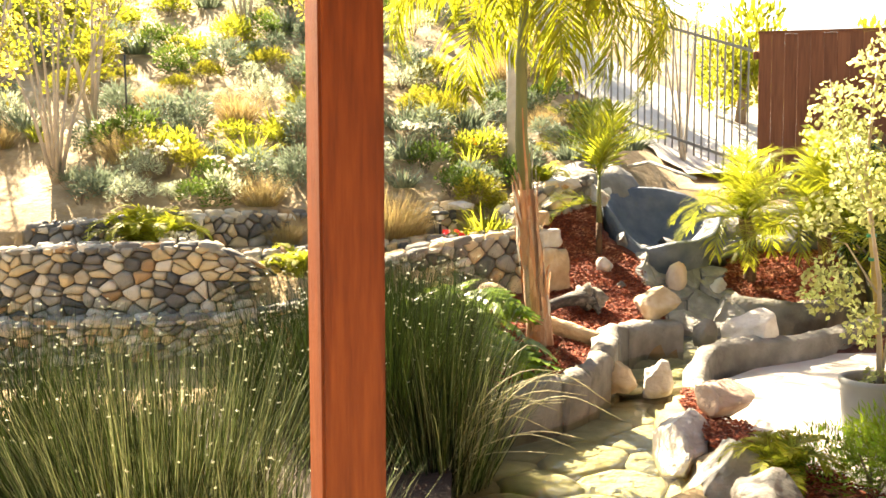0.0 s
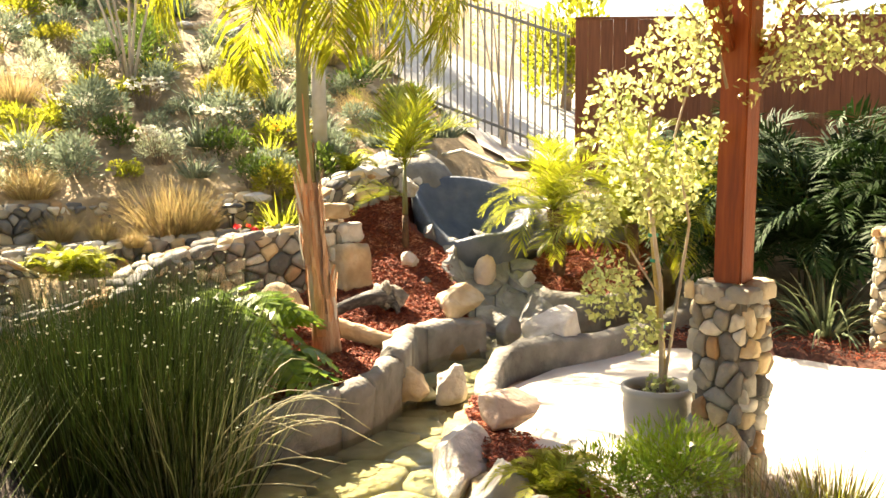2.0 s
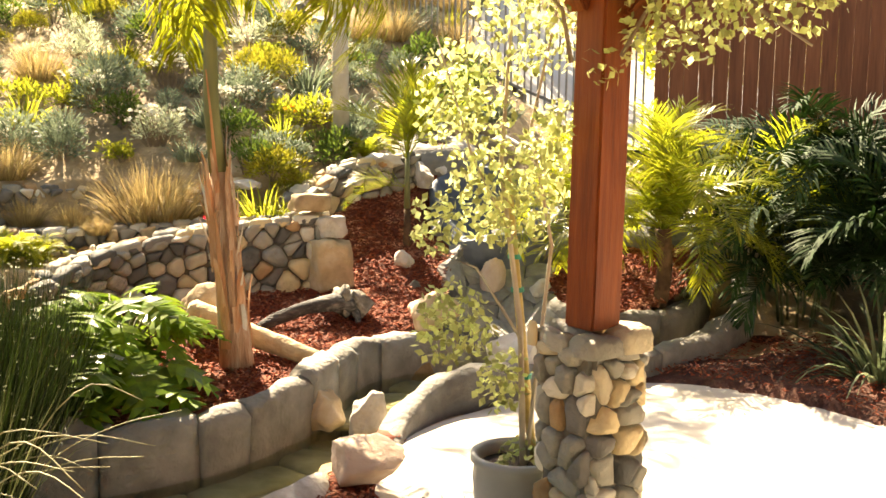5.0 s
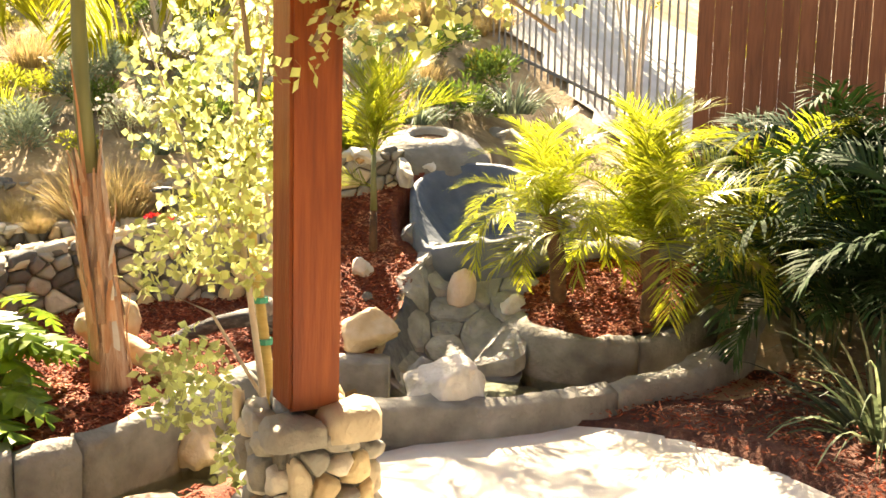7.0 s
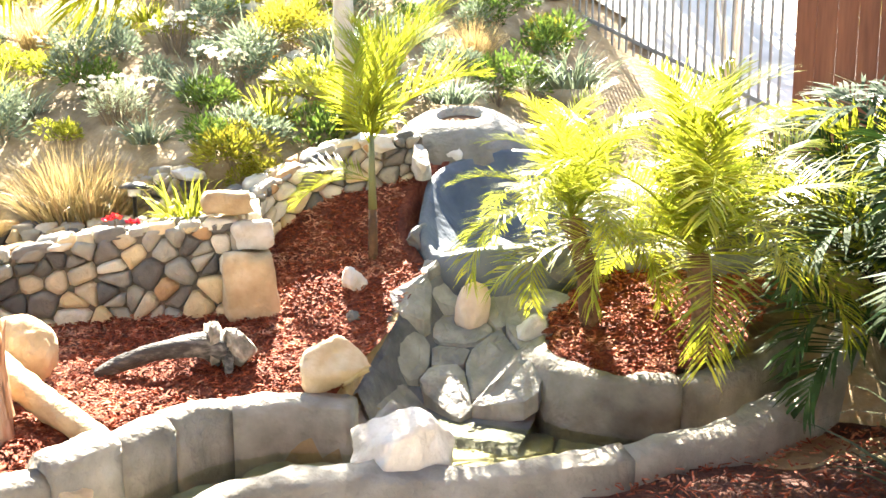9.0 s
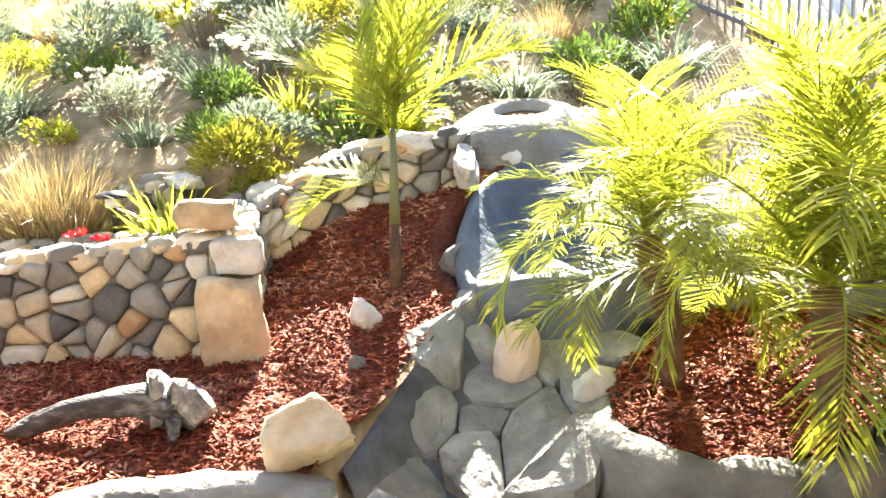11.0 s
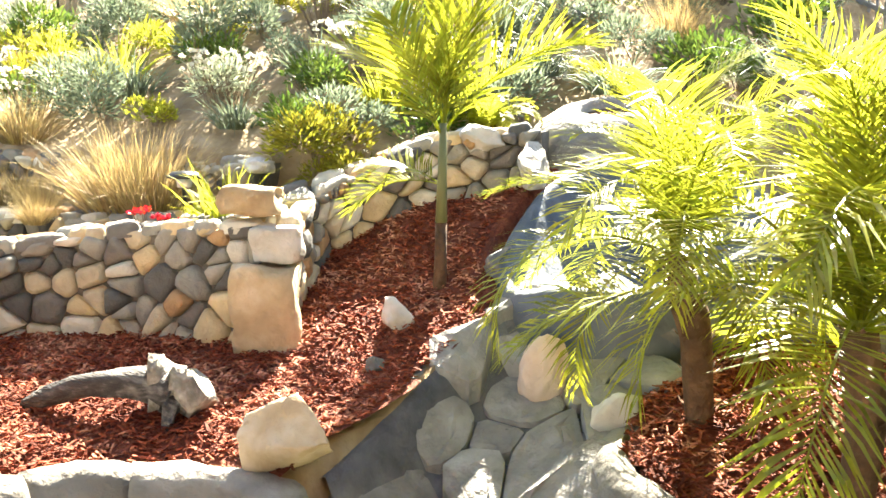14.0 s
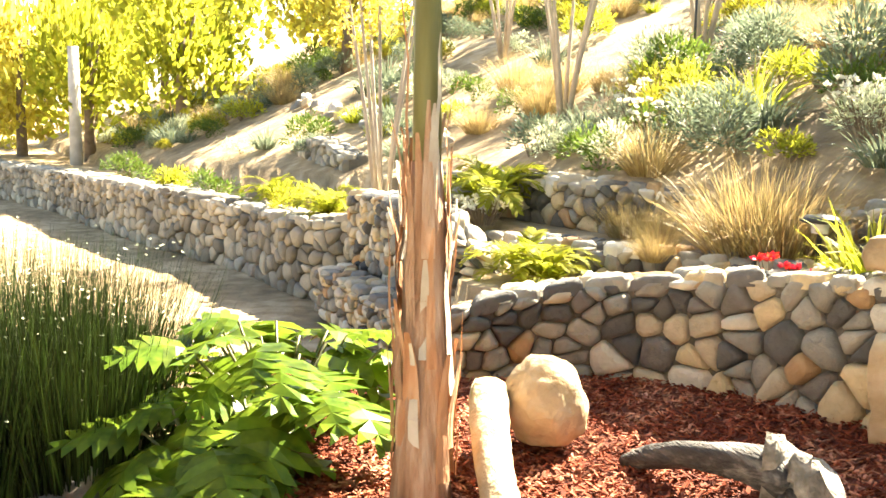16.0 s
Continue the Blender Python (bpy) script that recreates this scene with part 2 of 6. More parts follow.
def voronoi_cells(w, h, cell, r):
    """Irregular fitted polygons over w by h, as lists of corners."""
    nx, ny = max(1, round(w / cell)), max(1, round(h / (cell * 0.8)))
    seeds = []
    for i in range(-1, nx + 1):
        for j in range(-1, ny + 1):
            t = (j + 0.5 + r.uniform(-0.42, 0.42)) / ny
            c = ((i + 0.5 + 0.5 * (j % 2) + r.uniform(-0.46, 0.46)) * w / nx, h * (1 - (1 - t) ** 1.25 if t < 1 else t))
            seeds.append(c)
            if r.random() < 0.38 and j > 0:
                a = r.uniform(0, 6.28)
                seeds.append((c[0] + math.cos(a) * cell * 0.5, c[1] + math.sin(a) * cell * 0.42))
    reach = cell * 3.2
    cells = []
    for i, c in enumerate(seeds):
        if not (-0.1 * cell < c[1] < h + 0.1 * cell) or not (-0.1 * cell < c[0] < w + 0.1 * cell):
            continue
        poly = [(0, 0), (w, 0), (w, h), (0, h)]
        for k_, o in enumerate(seeds):
            if k_ == i or abs(o[0] - c[0]) > reach or abs(o[1] - c[1]) > reach:
                continue
            mx, my = (c[0] + o[0]) / 2, (c[1] + o[1]) / 2
            nx_, ny_ = o[0] - c[0], o[1] - c[1]
            res = []
            for k in range(len(poly)):
                p, q = poly[k], poly[(k + 1) % len(poly)]
                dp = (p[0] - mx) * nx_ + (p[1] - my) * ny_
                dq = (q[0] - mx) * nx_ + (q[1] - my) * ny_
                if dp <= 0:
                    res.append(p)
                if dp * dq < 0:
                    t = dp / (dp - dq)
                    res.append((p[0] + (q[0] - p[0]) * t, p[1] + (q[1] - p[1]) * t))
            poly = res
            if len(poly) < 3:
                break
        if len(poly) >= 3:
            cells.append(poly)
    return cells


def stone_geom(poly, gap, bulge, r):
    """Corners (u, v, out) and faces of one stone: sides, chamfer and a dished face."""
    cx, cy = sum(p[0] for p in poly) / len(poly), sum(p[1] for p in poly) / len(poly)
    clean = []
    for p in poly:
        if not clean or math.hypot(p[0] - clean[-1][0], p[1] - clean[-1][1]) > 0.012:
            clean.append(p)
    if len(clean) > 3 and math.hypot(clean[0][0] - clean[-1][0], clean[0][1] - clean[-1][1]) < 0.012:
        clean.pop()
    if len(clean) < 3:
        return None
    rad = [math.hypot(p[0] - cx, p[1] - cy) for p in clean]
    if min(rad) < 0.02:
        return None
    # corners are cut so that each stone is rounded
    ring = []
    n = len(clean)
    for k in range(n):
        p, a, b = clean[k], clean[k - 1], clean[(k + 1) % n]
        ring.append((p[0] + (a[0] - p[0]) * 0.18, p[1] + (a[1] - p[1]) * 0.18))
        ring.append((p[0] + (b[0] - p[0]) * 0.18, p[1] + (b[1] - p[1]) * 0.18))
    n = len(ring)
    V, F = [], []
    out = bulge * r.uniform(0.6, 1.4)
    for f, o in ((1.0, -0.03), (1.0, out * 0.35), (0.84, out * 0.85), (0.5, out)):
        for p in ring:
            d = math.hypot(p[0] - cx, p[1] - cy)
            k = max(0.2, (d - gap) / d) * f
            V.append((cx + (p[0] - cx) * k, cy + (p[1] - cy) * k, o + (r.uniform(-0.006, 0.006) if f < 1 else 0)))
    for l in range(3):
        for k in range(n):
            F.append((l * n + k, l * n + (k + 1) % n, (l + 1) * n + (k + 1) % n, (l + 1) * n + k))
    F.append(tuple(3 * n + k for k in range(n)))
    return V, F, (cx, cy)


def stone_wall(name, pts, width, cell, label, seed, joined=False, side=1, bulge=0.035, cap=True, mat=None):
    """A fitted field-stone wall along x, y, base, top; its face is on the given side of the path."""
    r = random.Random(seed)
    path = lerp_path(pts, 0.05)
    xy = np.array([p[:2] for p in path])
    seg = np.linalg.norm(np.diff(xy, axis=0), axis=1)
    s = np.concatenate([[0], np.cumsum(seg)])
    base, top = np.array([p[2] for p in path]), np.array([p[3] for p in path])
    W, H = s[-1], float(max(top - base))
    tan = np.gradient(xy, axis=0)
    tan /= np.linalg.norm(tan, axis=1)[:, None] + 1e-9
    nor = np.stack([-tan[:, 1], tan[:, 0]], axis=1) * side
    root = empty(name, (xy[0][0], xy[0][1], float(base[0])), label, "stone wall")
    inv = Vector(root.location)

    def at(u, v, o):
        u = min(max(u, 0), W)
        x, y = np.interp(u, s, xy[:, 0]), np.interp(u, s, xy[:, 1])
        nx, ny = np.interp(u, s, nor[:, 0]), np.interp(u, s, nor[:, 1])
        b, t = np.interp(u, s, base), np.interp(u, s, top)
        return Vector((x + nx * o, y + ny * o, b + v * (t - b)))

    core_v, core_f = [], []
    for i in range(len(path)):
        for o, z in ((0, base[i] - 0.1), (0, top[i] - 0.02), (-width, top[i] - 0.02), (-width, base[i] - 0.1)):
            core_v.append((xy[i][0] + nor[i][0] * o - inv.x, xy[i][1] + nor[i][1] * o - inv.y, z - inv.z))
    for i in range(len(path) - 1):
        for j in range(4):
            core_f.append((i * 4 + j, i * 4 + (j + 1) % 4, i * 4 + 4 + (j + 1) % 4, i * 4 + 4 + j))
    core_f += [(0, 1, 2, 3), tuple(len(core_v) - 4 + k for k in (3, 2, 1, 0))]
    place("mortar_core", mesh_from("mortar_core", core_v, core_f, MORTAR), root, "rough grey mortar between the stones")
    allv, allf = [], []

    def emit(V, F, fn, c):
        P = [fn(*v) for v in V]
        mid = sum(P, Vector()) / len(P)
        if joined:
            k = len(allv)
            allv.extend([p - inv for p in P])
            allf.extend([tuple(q + k for q in f_) for f_ in F])
            return
        me = mesh_from("stone", [p - mid for p in P], F, mat or STONE, True)
        place("stone", me, root, at=mid - inv)

    for poly in voronoi_cells(W, H, cell, r):
        g = stone_geom(poly, 0.004, bulge * 1.3, r)
        if g:
            emit(g[0], g[1], lambda u, v, o: at(u, v / H, o), g[2])
    if cap:
        for poly in voronoi_cells(W, width + 0.05, cell * 1.15, r):
            g = stone_geom(poly, 0.008, bulge * 0.9, r)
            if g:
                emit(g[0], g[1], lambda u, v, o: at(u, 1.0, 0.04 - v) + Vector((0, 0, o - 0.005)), g[2])
    if joined:
        place("stone", mesh_from("stone", allv, allf, STONE_FAR, True), root, kind="stuff")
    return root


STONE_FAR = ramp_mat("fieldstone_far", [(0.12, 0.115, 0.105), (0.28, 0.25, 0.19), (0.46, 0.39, 0.28)], 5, 0.9, 0.5, 30, vary=0.5, island=True)


def coping(name, pts, width, mat, label, category, seed, piece=0.42, parent=None):
    """A pool wall cast as a row of rough blocks that follow a curve."""
    path = lerp_path(pts, 0.05)
    root = empty(name, (float(path[0][0]), float(path[0][1]), float(path[0][2])), label, category)
    r = random.Random(seed)
    i = 0
    while i < len(path) - 2:
        n = int(piece / 0.05 * r.uniform(0.6, 1.5))
        j = min(len(path) - 1, i + max(4, n))
        if len(path) - 1 - j < 4:
            j = len(path) - 1
        seg = [np.array(p) for p in path[i:j + 1]]
        dz = r.uniform(-0.02, 0.025)
        loc = np.array([root.location.x, root.location.y, root.location.z, root.location.z])
        m = len(seg)
        out = []
        for k in range(0, m, 2):
            p = seg[k].copy()
            p[3] += dz + 0.015 * math.sin(math.pi * k / m)
            out.append(p - loc)
        out.append(seg[-1] + np.array([0, 0, 0, dz]) - loc)
        d = (out[-1] - out[-2])[:2]
        out[-1][:2] -= d / (np.linalg.norm(d) + 1e-9) * 0.006
        sweep("block", out, width * r.uniform(0.9, 1.12), mat, 0.04, 0.035, parent=root, seed=seed + i, round_top=r.uniform(0.03, 0.06))
        i = j
    return root


# ---- ground ----
FOOT = [(-30.0, 1.0), (-12.0, 4.9), (-8.0, 6.4), (-5.0, 7.4), (-3.2, 7.75), (-1.8, 8.1), (0.0, 8.75), (1.0, 9.5), (1.8, 10.3), (3.0, 12.2), (6.0, 14.0), (30.0, 20.0)]
BED = [(0.3, 5.45), (0.78, 5.76), (1.0, 6.14), (1.14, 6.62), (1.26, 7.05), (1.53, 7.33), (1.76, 7.40), (1.70, 8.2), (1.78, 8.6), (1.62, 9.0), (1.6, 9.5), (1.45, 9.42), (1.12, 9.3), (0.84, 9.2), (0.62, 8.95), (0.5, 8.65), (0.7, 8.25), (0.3, 8.05), (-0.1, 7.82), (-0.4, 7.5), (-0.7, 7.12), (-1.2, 7.0), (-0.9, 5.9)]
POND = [(0.3, 3.4), (1.3, 4.3), (1.3, 5.6), (1.75, 6.4), (2.3, 6.9), (3.2, 7.6), (3.85, 8.4), (4.0, 9.0), (3.2, 8.35), (2.55, 8.3), (2.35, 8.7), (1.8, 8.8), (1.8, 7.3), (1.3, 7.1), (1.1, 6.6), (0.9, 5.7), (0.2, 5.3), (-0.4, 4.3)]
LW = [(0.05, 5.2, -0.8, -0.28), (0.4, 5.35, -0.8, -0.2), (0.78, 5.66, -0.8, -0.15), (1.02, 6.1, -0.8, -0.13), (1.16, 6.6, -0.7, -0.12), (1.28, 7.02, -0.7, -0.12), (1.55, 7.3, -0.7, -0.14), (1.85, 7.36, -0.7, -0.16)]


def inside(x, y, poly):
    c = False
    for i in range(len(poly)):
        (x1, y1), (x2, y2) = poly[i - 1], poly[i]
        if (y1 > y) != (y2 > y) and x < (x2 - x1) * (y - y1) / (y2 - y1) + x1:
            c = not c
    return c


def seg_dist(x, y, poly, closed=True):
    best = 9e9
    for i in range(0 if closed else 1, len(poly)):
        (x1, y1), (x2, y2) = poly[i - 1][:2], poly[i][:2]
        dx, dy = x2 - x1, y2 - y1
        t = max(0, min(1, ((x - x1) * dx + (y - y1) * dy) / (dx * dx + dy * dy)))
        best = min(best, math.hypot(x - x1 - t * dx, y - y1 - t * dy))
    return best


def bed_z(x, y):
    dip = 0.07 * max(0.0, 1 - seg_dist(x, y, LW, False) / 0.25) if y < 7.7 else 0.0
    if math.hypot(x - 2.04, y - 9.12) < 0.58:
        return 0.1
    return -dip + float(np.interp(y, [5.2, 6.4, 7.3, 7.8, 8.05, 8.3, 8.6, 8.85, 9.2, 9.6, 11], [-0.2, -0.16, -0.11, -0.05, 0.0, 0.12, 0.24, 0.4, 0.62, 0.8, 0.95]))


def hill_z(x, y):
    fx, fy = [p[0] for p in FOOT], [p[1] for p in FOOT]
    d = y - float(np.interp(x, fx, fy))
    z0 = float(np.interp(x, [-12, -5, -1.8, 1.0, 3.0, 6, 12], [0.25, 0.45, 0.66, 0.75, 0.85, 0.85, 0.6]))
    slope = float(np.interp(x, [-20, -10, 0, 1.5, 4, 10], [0.34, 0.42, 0.44, 0.40, 0.30, 0.22]))
    if d < 0:
        return z0
    d2 = d if d < 22 else 22 + (d - 22) * 0.2
    return z0 + slope * d2 + 0.05 * noise.noise((x * 0.9, y * 0.9, 0)) * min(1, d)


W1 = [(0.84, 8.10, -0.05, 0.52), (0.6, 8.02, -0.06, 0.50), (0.3, 7.93, -0.08, 0.47), (0.05, 7.83, -0.1, 0.43), (-0.25, 7.64, -0.12, 0.37), (-0.46, 7.38, -0.14, 0.31), (-0.56, 7.14, -0.16, 0.25), (-0.62, 6.93, -0.2, 0.19),
      (-0.9, 6.82, -0.2, 0.12), (-1.35, 6.88, -0.2, 0.02), (-1.85, 6.84, -0.3, -0.02), (-2.5, 6.8, -0.34, -0.03), (-3.3, 6.72, -0.36, -0.04)]
WA = [(-1.28, 7.42, 0.12, 0.22), (-1.55, 7.16, 0.0, 0.42), (-1.85, 7.08, -0.06, 0.5), (-2.4, 7.06, -0.06, 0.5), (-3.1, 7.05, -0.06, 0.49), (-3.5, 6.98, -0.3, 0.46)]
WB = [(-3.5, 7.0, -0.4, 0.3), (-4.1, 6.66, -0.4, 0.22), (-5.3, 6.36, -0.4, 0.2), (-6.6, 5.75, -0.4, 0.22), (-8.2, 5.1, -0.4, 0.2), (-11.0, 4.1, -0.4, 0.15), (-15.0, 2.2, -0.4, 0.1)]
W2 = [(0.12, 8.22, 0.2, 0.44), (-0.25, 8.2, 0.2, 0.43), (-0.49, 8.14, 0.18, 0.42), (-1.0, 7.86, 0.18, 0.40), (-1.5, 7.6, 0.18, 0.38), (-2.0, 7.5, 0.2, 0.36)]
W3 = [(0.1, 8.72, 0.42, 0.72), (-0.5, 8.62, 0.40, 0.66), (-1.17, 8.40, 0.38, 0.67), (-1.82, 8.02, 0.38, 0.68), (-2.6, 7.8, 0.38, 0.66), (-3.4, 7.62, 0.3, 0.6)]
WR = [(1.42, 9.30, 0.5, 0.93), (1.12, 9.17, 0.42, 0.88), (0.88, 9.09, 0.38, 0.84), (0.72, 8.88, 0.28, 0.72), (0.62, 8.66, 0.14, 0.62), (0.68, 8.48, 0.04, 0.56), (0.86, 8.22, -0.05, 0.50)]


def terrace_line(x):
    """y of the front wall's face at x."""
    a = [p for p in reversed(W1)]
    b = [p for p in reversed(WB)] + a
    return float(np.interp(x, [p[0] for p in b], [p[1] for p in b]))


def ground_z(x, y):
    fx, fy = [p[0] for p in FOOT], [p[1] for p in FOOT]
    foot = float(np.interp(x, fx, fy))
    if y > 5.4 and x < 1.9 and seg_dist(x, y, LW, False) < 0.03:
        return bed_z(x, y) - 0.06
    if inside(x, y, POND):
        return -0.70 if y < 6.3 else -0.62
    if math.hypot(x - 2.04, y - 9.12) < 0.6:
        return 0.05
    if inside(x, y, BED):
        return bed_z(x, y) - 0.03
    if x > 0.9 and y > 7.5:
        if y > foot:
            return hill_z(x, y)
        if x < 1.95:
            return bed_z(x, y)
        if y > 8.2 and x < 4.1:
            return float(np.interp(y, [8.2, 9.0, 10.0, 12.2], [-0.1, 0.0, 0.45, 0.85]))
        return float(np.interp(y, [7.0, 9.0, 12.2], [-0.36, -0.25, 0.8]))
    if y > foot:
        return hill_z(x, y)
    tl = terrace_line(x)
    if y > tl + 0.14:
        if x < -3.5:
            return 0.12
        if x < -1.2 and y < 7.2 and y < tl + 0.34:
            return -0.08
        w2 = float(np.interp(x, [p[0] for p in reversed(W2)], [p[1] for p in reversed(W2)]))
        if x < 0.12 and y > w2 + 0.1:
            return 0.40
        return 0.24 if x < 0 else 0.24 + 0.22 * min(1, x) + 0.25 * max(0.0, min(1.0, (y - 8.5) / 0.5))
    if inside(x, y, BED) or (y > 5.4 and seg_dist(x, y, LW, False) < 0.03):
        return bed_z(x, y) - 0.03
    return -0.38 + 0.02 * noise.noise((x, y, 3))


def grid_mesh(name, xs, ys, mat, zf):
    verts = [(x, y, zf(x, y)) for y in ys for x in xs]
    nx = len(xs)
    faces = [(j * nx + i, j * nx + i + 1, (j + 1) * nx + i + 1, (j + 1) * nx + i) for j in range(len(ys) - 1) for i in range(nx - 1)]
    return mesh_from(name, verts, faces, mat, True)


xs = sorted(set([round(v, 3) for v in np.concatenate([np.linspace(-400, -20, 12), np.linspace(-20, -5, 31), np.arange(-5, 5.01, 0.08), np.linspace(5, 20, 31), np.linspace(20, 400, 12)])]))
ys = sorted(set([round(v, 3) for v in np.concatenate([np.linspace(-300, -4, 8), np.linspace(-4, 3, 15), np.arange(3, 10.61, 0.08), np.linspace(10.6, 34, 60), np.linspace(34, 500, 10)])]))
place("ground", grid_mesh("ground", xs, ys, SOIL, ground_z), None, "dry brown soil of the yard and the slope", "ground", kind="structure")


def fan_mesh(name, outline, mat, zf, step=0.12, lift=0.0):
    """A sheet over a closed outline, cut to a grid."""
    x0, x1 = min(p[0] for p in outline), max(p[0] for p in outline)
    y0, y1 = min(p[1] for p in outline), max(p[1] for p in outline)
    verts, idx, faces = [], {}, []
    nx, ny = int((x1 - x0) / step) + 2, int((y1 - y0) / step) + 2
    for j in range(ny):
        for i in range(nx):
            c = (x0 + (i + 0.5) * step, y0 + (j + 0.5) * step)
            if inside(c[0], c[1], outline):
                q = []
                for a, b in ((0, 0), (1, 0), (1, 1), (0, 1)):
                    k = (i + a, j + b)
                    if k not in idx:
                        idx[k] = len(verts)
                        X, Y = x0 + k[0] * step, y0 + k[1] * step
                        verts.append((X, Y, zf(X, Y) + lift))
                    q.append(idx[k])
                faces.append(q)
    return mesh_from(name, verts, faces, mat, True)


# ---- patio, pools ----
def slab_mesh(name, outline, z0, z1, mat):
    bm = bmesh.new()
    lo = [bm.verts.new((x, y, z0)) for x, y in outline]
    hi = [bm.verts.new((x, y, z1)) for x, y in outline]
    bm.faces.new(hi)
    bm.faces.new(lo[::-1])
    for i in range(len(outline)):
        bm.faces.new((lo[i - 1], lo[i], hi[i], hi[i - 1]))
    bmesh.ops.recalc_face_normals(bm, faces=bm.faces[:])
    bmesh.ops.triangulate(bm, faces=bm.faces[:])
    me = bpy.data.meshes.new(name)
    bm.to_mesh(me)
    bm.free()
    me.materials.append(mat)
    return me


def sheet_mesh(name, outline, z, mat):
    bm = bmesh.new()
    bm.faces.new([bm.verts.new((x, y, z)) for x, y in outline])
    bm.normal_update()
    if bm.faces[:][0].normal.z < 0:
        bmesh.ops.reverse_faces(bm, faces=bm.faces[:])
    bmesh.ops.triangulate(bm, faces=bm.faces[:])
    me = bpy.data.meshes.new(name)
    bm.to_mesh(me)
    bm.free()
    me.materials.append(mat)
    return me


arc = [p[:2] for p in lerp_path([(1.72, 4.6), (1.62, 5.3), (1.72, 5.95), (2.1, 6.45), (2.6, 6.95), (3.0, 7.05), (3.4, 7.0), (3.8, 6.72), (4.3, 6.2), (5.2, 5.8), (7.5, 5.2)], 0.12)]
patio_outline = [(float(x), float(y)) for x, y in arc] + [(8.5, 4.0), (8.5, -1.5), (2.2, -1.5), (2.15, 2.2), (2.0, 3.6)]
place("pavement", slab_mesh("pavement", patio_outline, -0.5, -0.345, PATIO), None, "pale tan concrete patio with a curved edge", "patio", kind="structure")

place("water", sheet_mesh("water", [(0.9, 6.45), (1.75, 6.35), (2.3, 6.9), (3.2, 7.55), (4.0, 8.6), (3.9, 9.1), (3.2, 8.4), (2.6, 8.35), (2.4, 8.9), (1.7, 8.7), (1.85, 7.3), (1.3, 7.2), (1.05, 6.7)], -0.38, WATER), None,
      "shallow clear water of the upper pool", "water", kind="structure")
place("water", sheet_mesh("water", [(-0.6, 3.0), (1.3, 3.0), (1.5, 5.7), (1.65, 6.35), (1.0, 6.45), (0.7, 5.5), (-0.5, 4.8)], -0.46, WATER), None,
      "shallow clear water of the lower pool", "water", kind="structure")
coping("pool_wall", LW, 0.15, CONCRETE, "grey shotcrete wall of rough blocks round the mulch bed", "pool wall", 1)
RWALL = [(1.60, 5.72, -0.7, -0.36), (1.66, 6.05, -0.7, -0.26), (1.80, 6.36, -0.7, -0.2), (2.0, 6.54, -0.7, -0.17), (2.4, 6.76, -0.7, -0.2), (2.8, 7.02, -0.7, -0.21), (3.17, 7.43, -0.7, -0.2), (3.55, 7.8, -0.7, -0.17), (3.84, 8.3, -0.7, -0.08), (3.98, 8.9, -0.7, 0.05)]
coping("pool_wall", RWALL, 0.17, CONCRETE, "low grey shotcrete kerb between pool and patio", "pool wall", 2, 1.5)
PLW = [(2.42, 8.55, -0.7, -0.04), (2.5, 8.2, -0.7, -0.08), (2.8, 8.0, -0.7, -0.1), (3.1, 8.03, -0.7, -0.1), (3.4, 8.3, -0.7, -0.08), (3.7, 8.9, -0.7, 0.0)]
coping("planter_wall", PLW, 0.15, CONCRETE, "curved grey shotcrete planter wall below the palms", "planter", 3, 1.4)

# ---- walls ----
stone_wall("retaining_wall", W1, 0.22, 0.155, "low field-stone retaining wall beside the red mulch bed", 11)
stone_wall("retaining_wall", WR, 0.2, 0.145, "field-stone wall stepping up beside the mulch slope", 12)
stone_wall("retaining_wall", W2, 0.18, 0.12, "second low field-stone terrace wall", 13)
stone_wall("retaining_wall", W3, 0.2, 0.12, "upper field-stone terrace wall under the slope", 14)
stone_wall("retaining_wall", WA, 0.22, 0.14, "raised field-stone wall behind a low ledge", 15)
stone_wall("retaining_wall", WB, 0.3, 0.17, "long field-stone wall at the foot of the slope", 16, joined=True)


# ---- posts ----
def post(name, x, y, z0, z1, w, label, rz=0.0, lean=0.6):
    me = box_mesh("shaft", (w, w, z1 - z0), REDWOOD, 0.008)
    ob = place(name, me, None, label, "post")
    ob.matrix_basis = pose(x, y, z0, 0, lean, 0) @ pose(0, 0, (z1 - z0) / 2, 0, 0, rz)
    return ob


post("porch_post", -0.15, 2.2, -0.38, 3.2, 0.165, "thick redwood-stained porch post standing beside the pond", 20)
post("porch_post", 2.455, 4.34, 0.56, 3.2, 0.13, "redwood-stained porch post on a field-stone pier", 41)


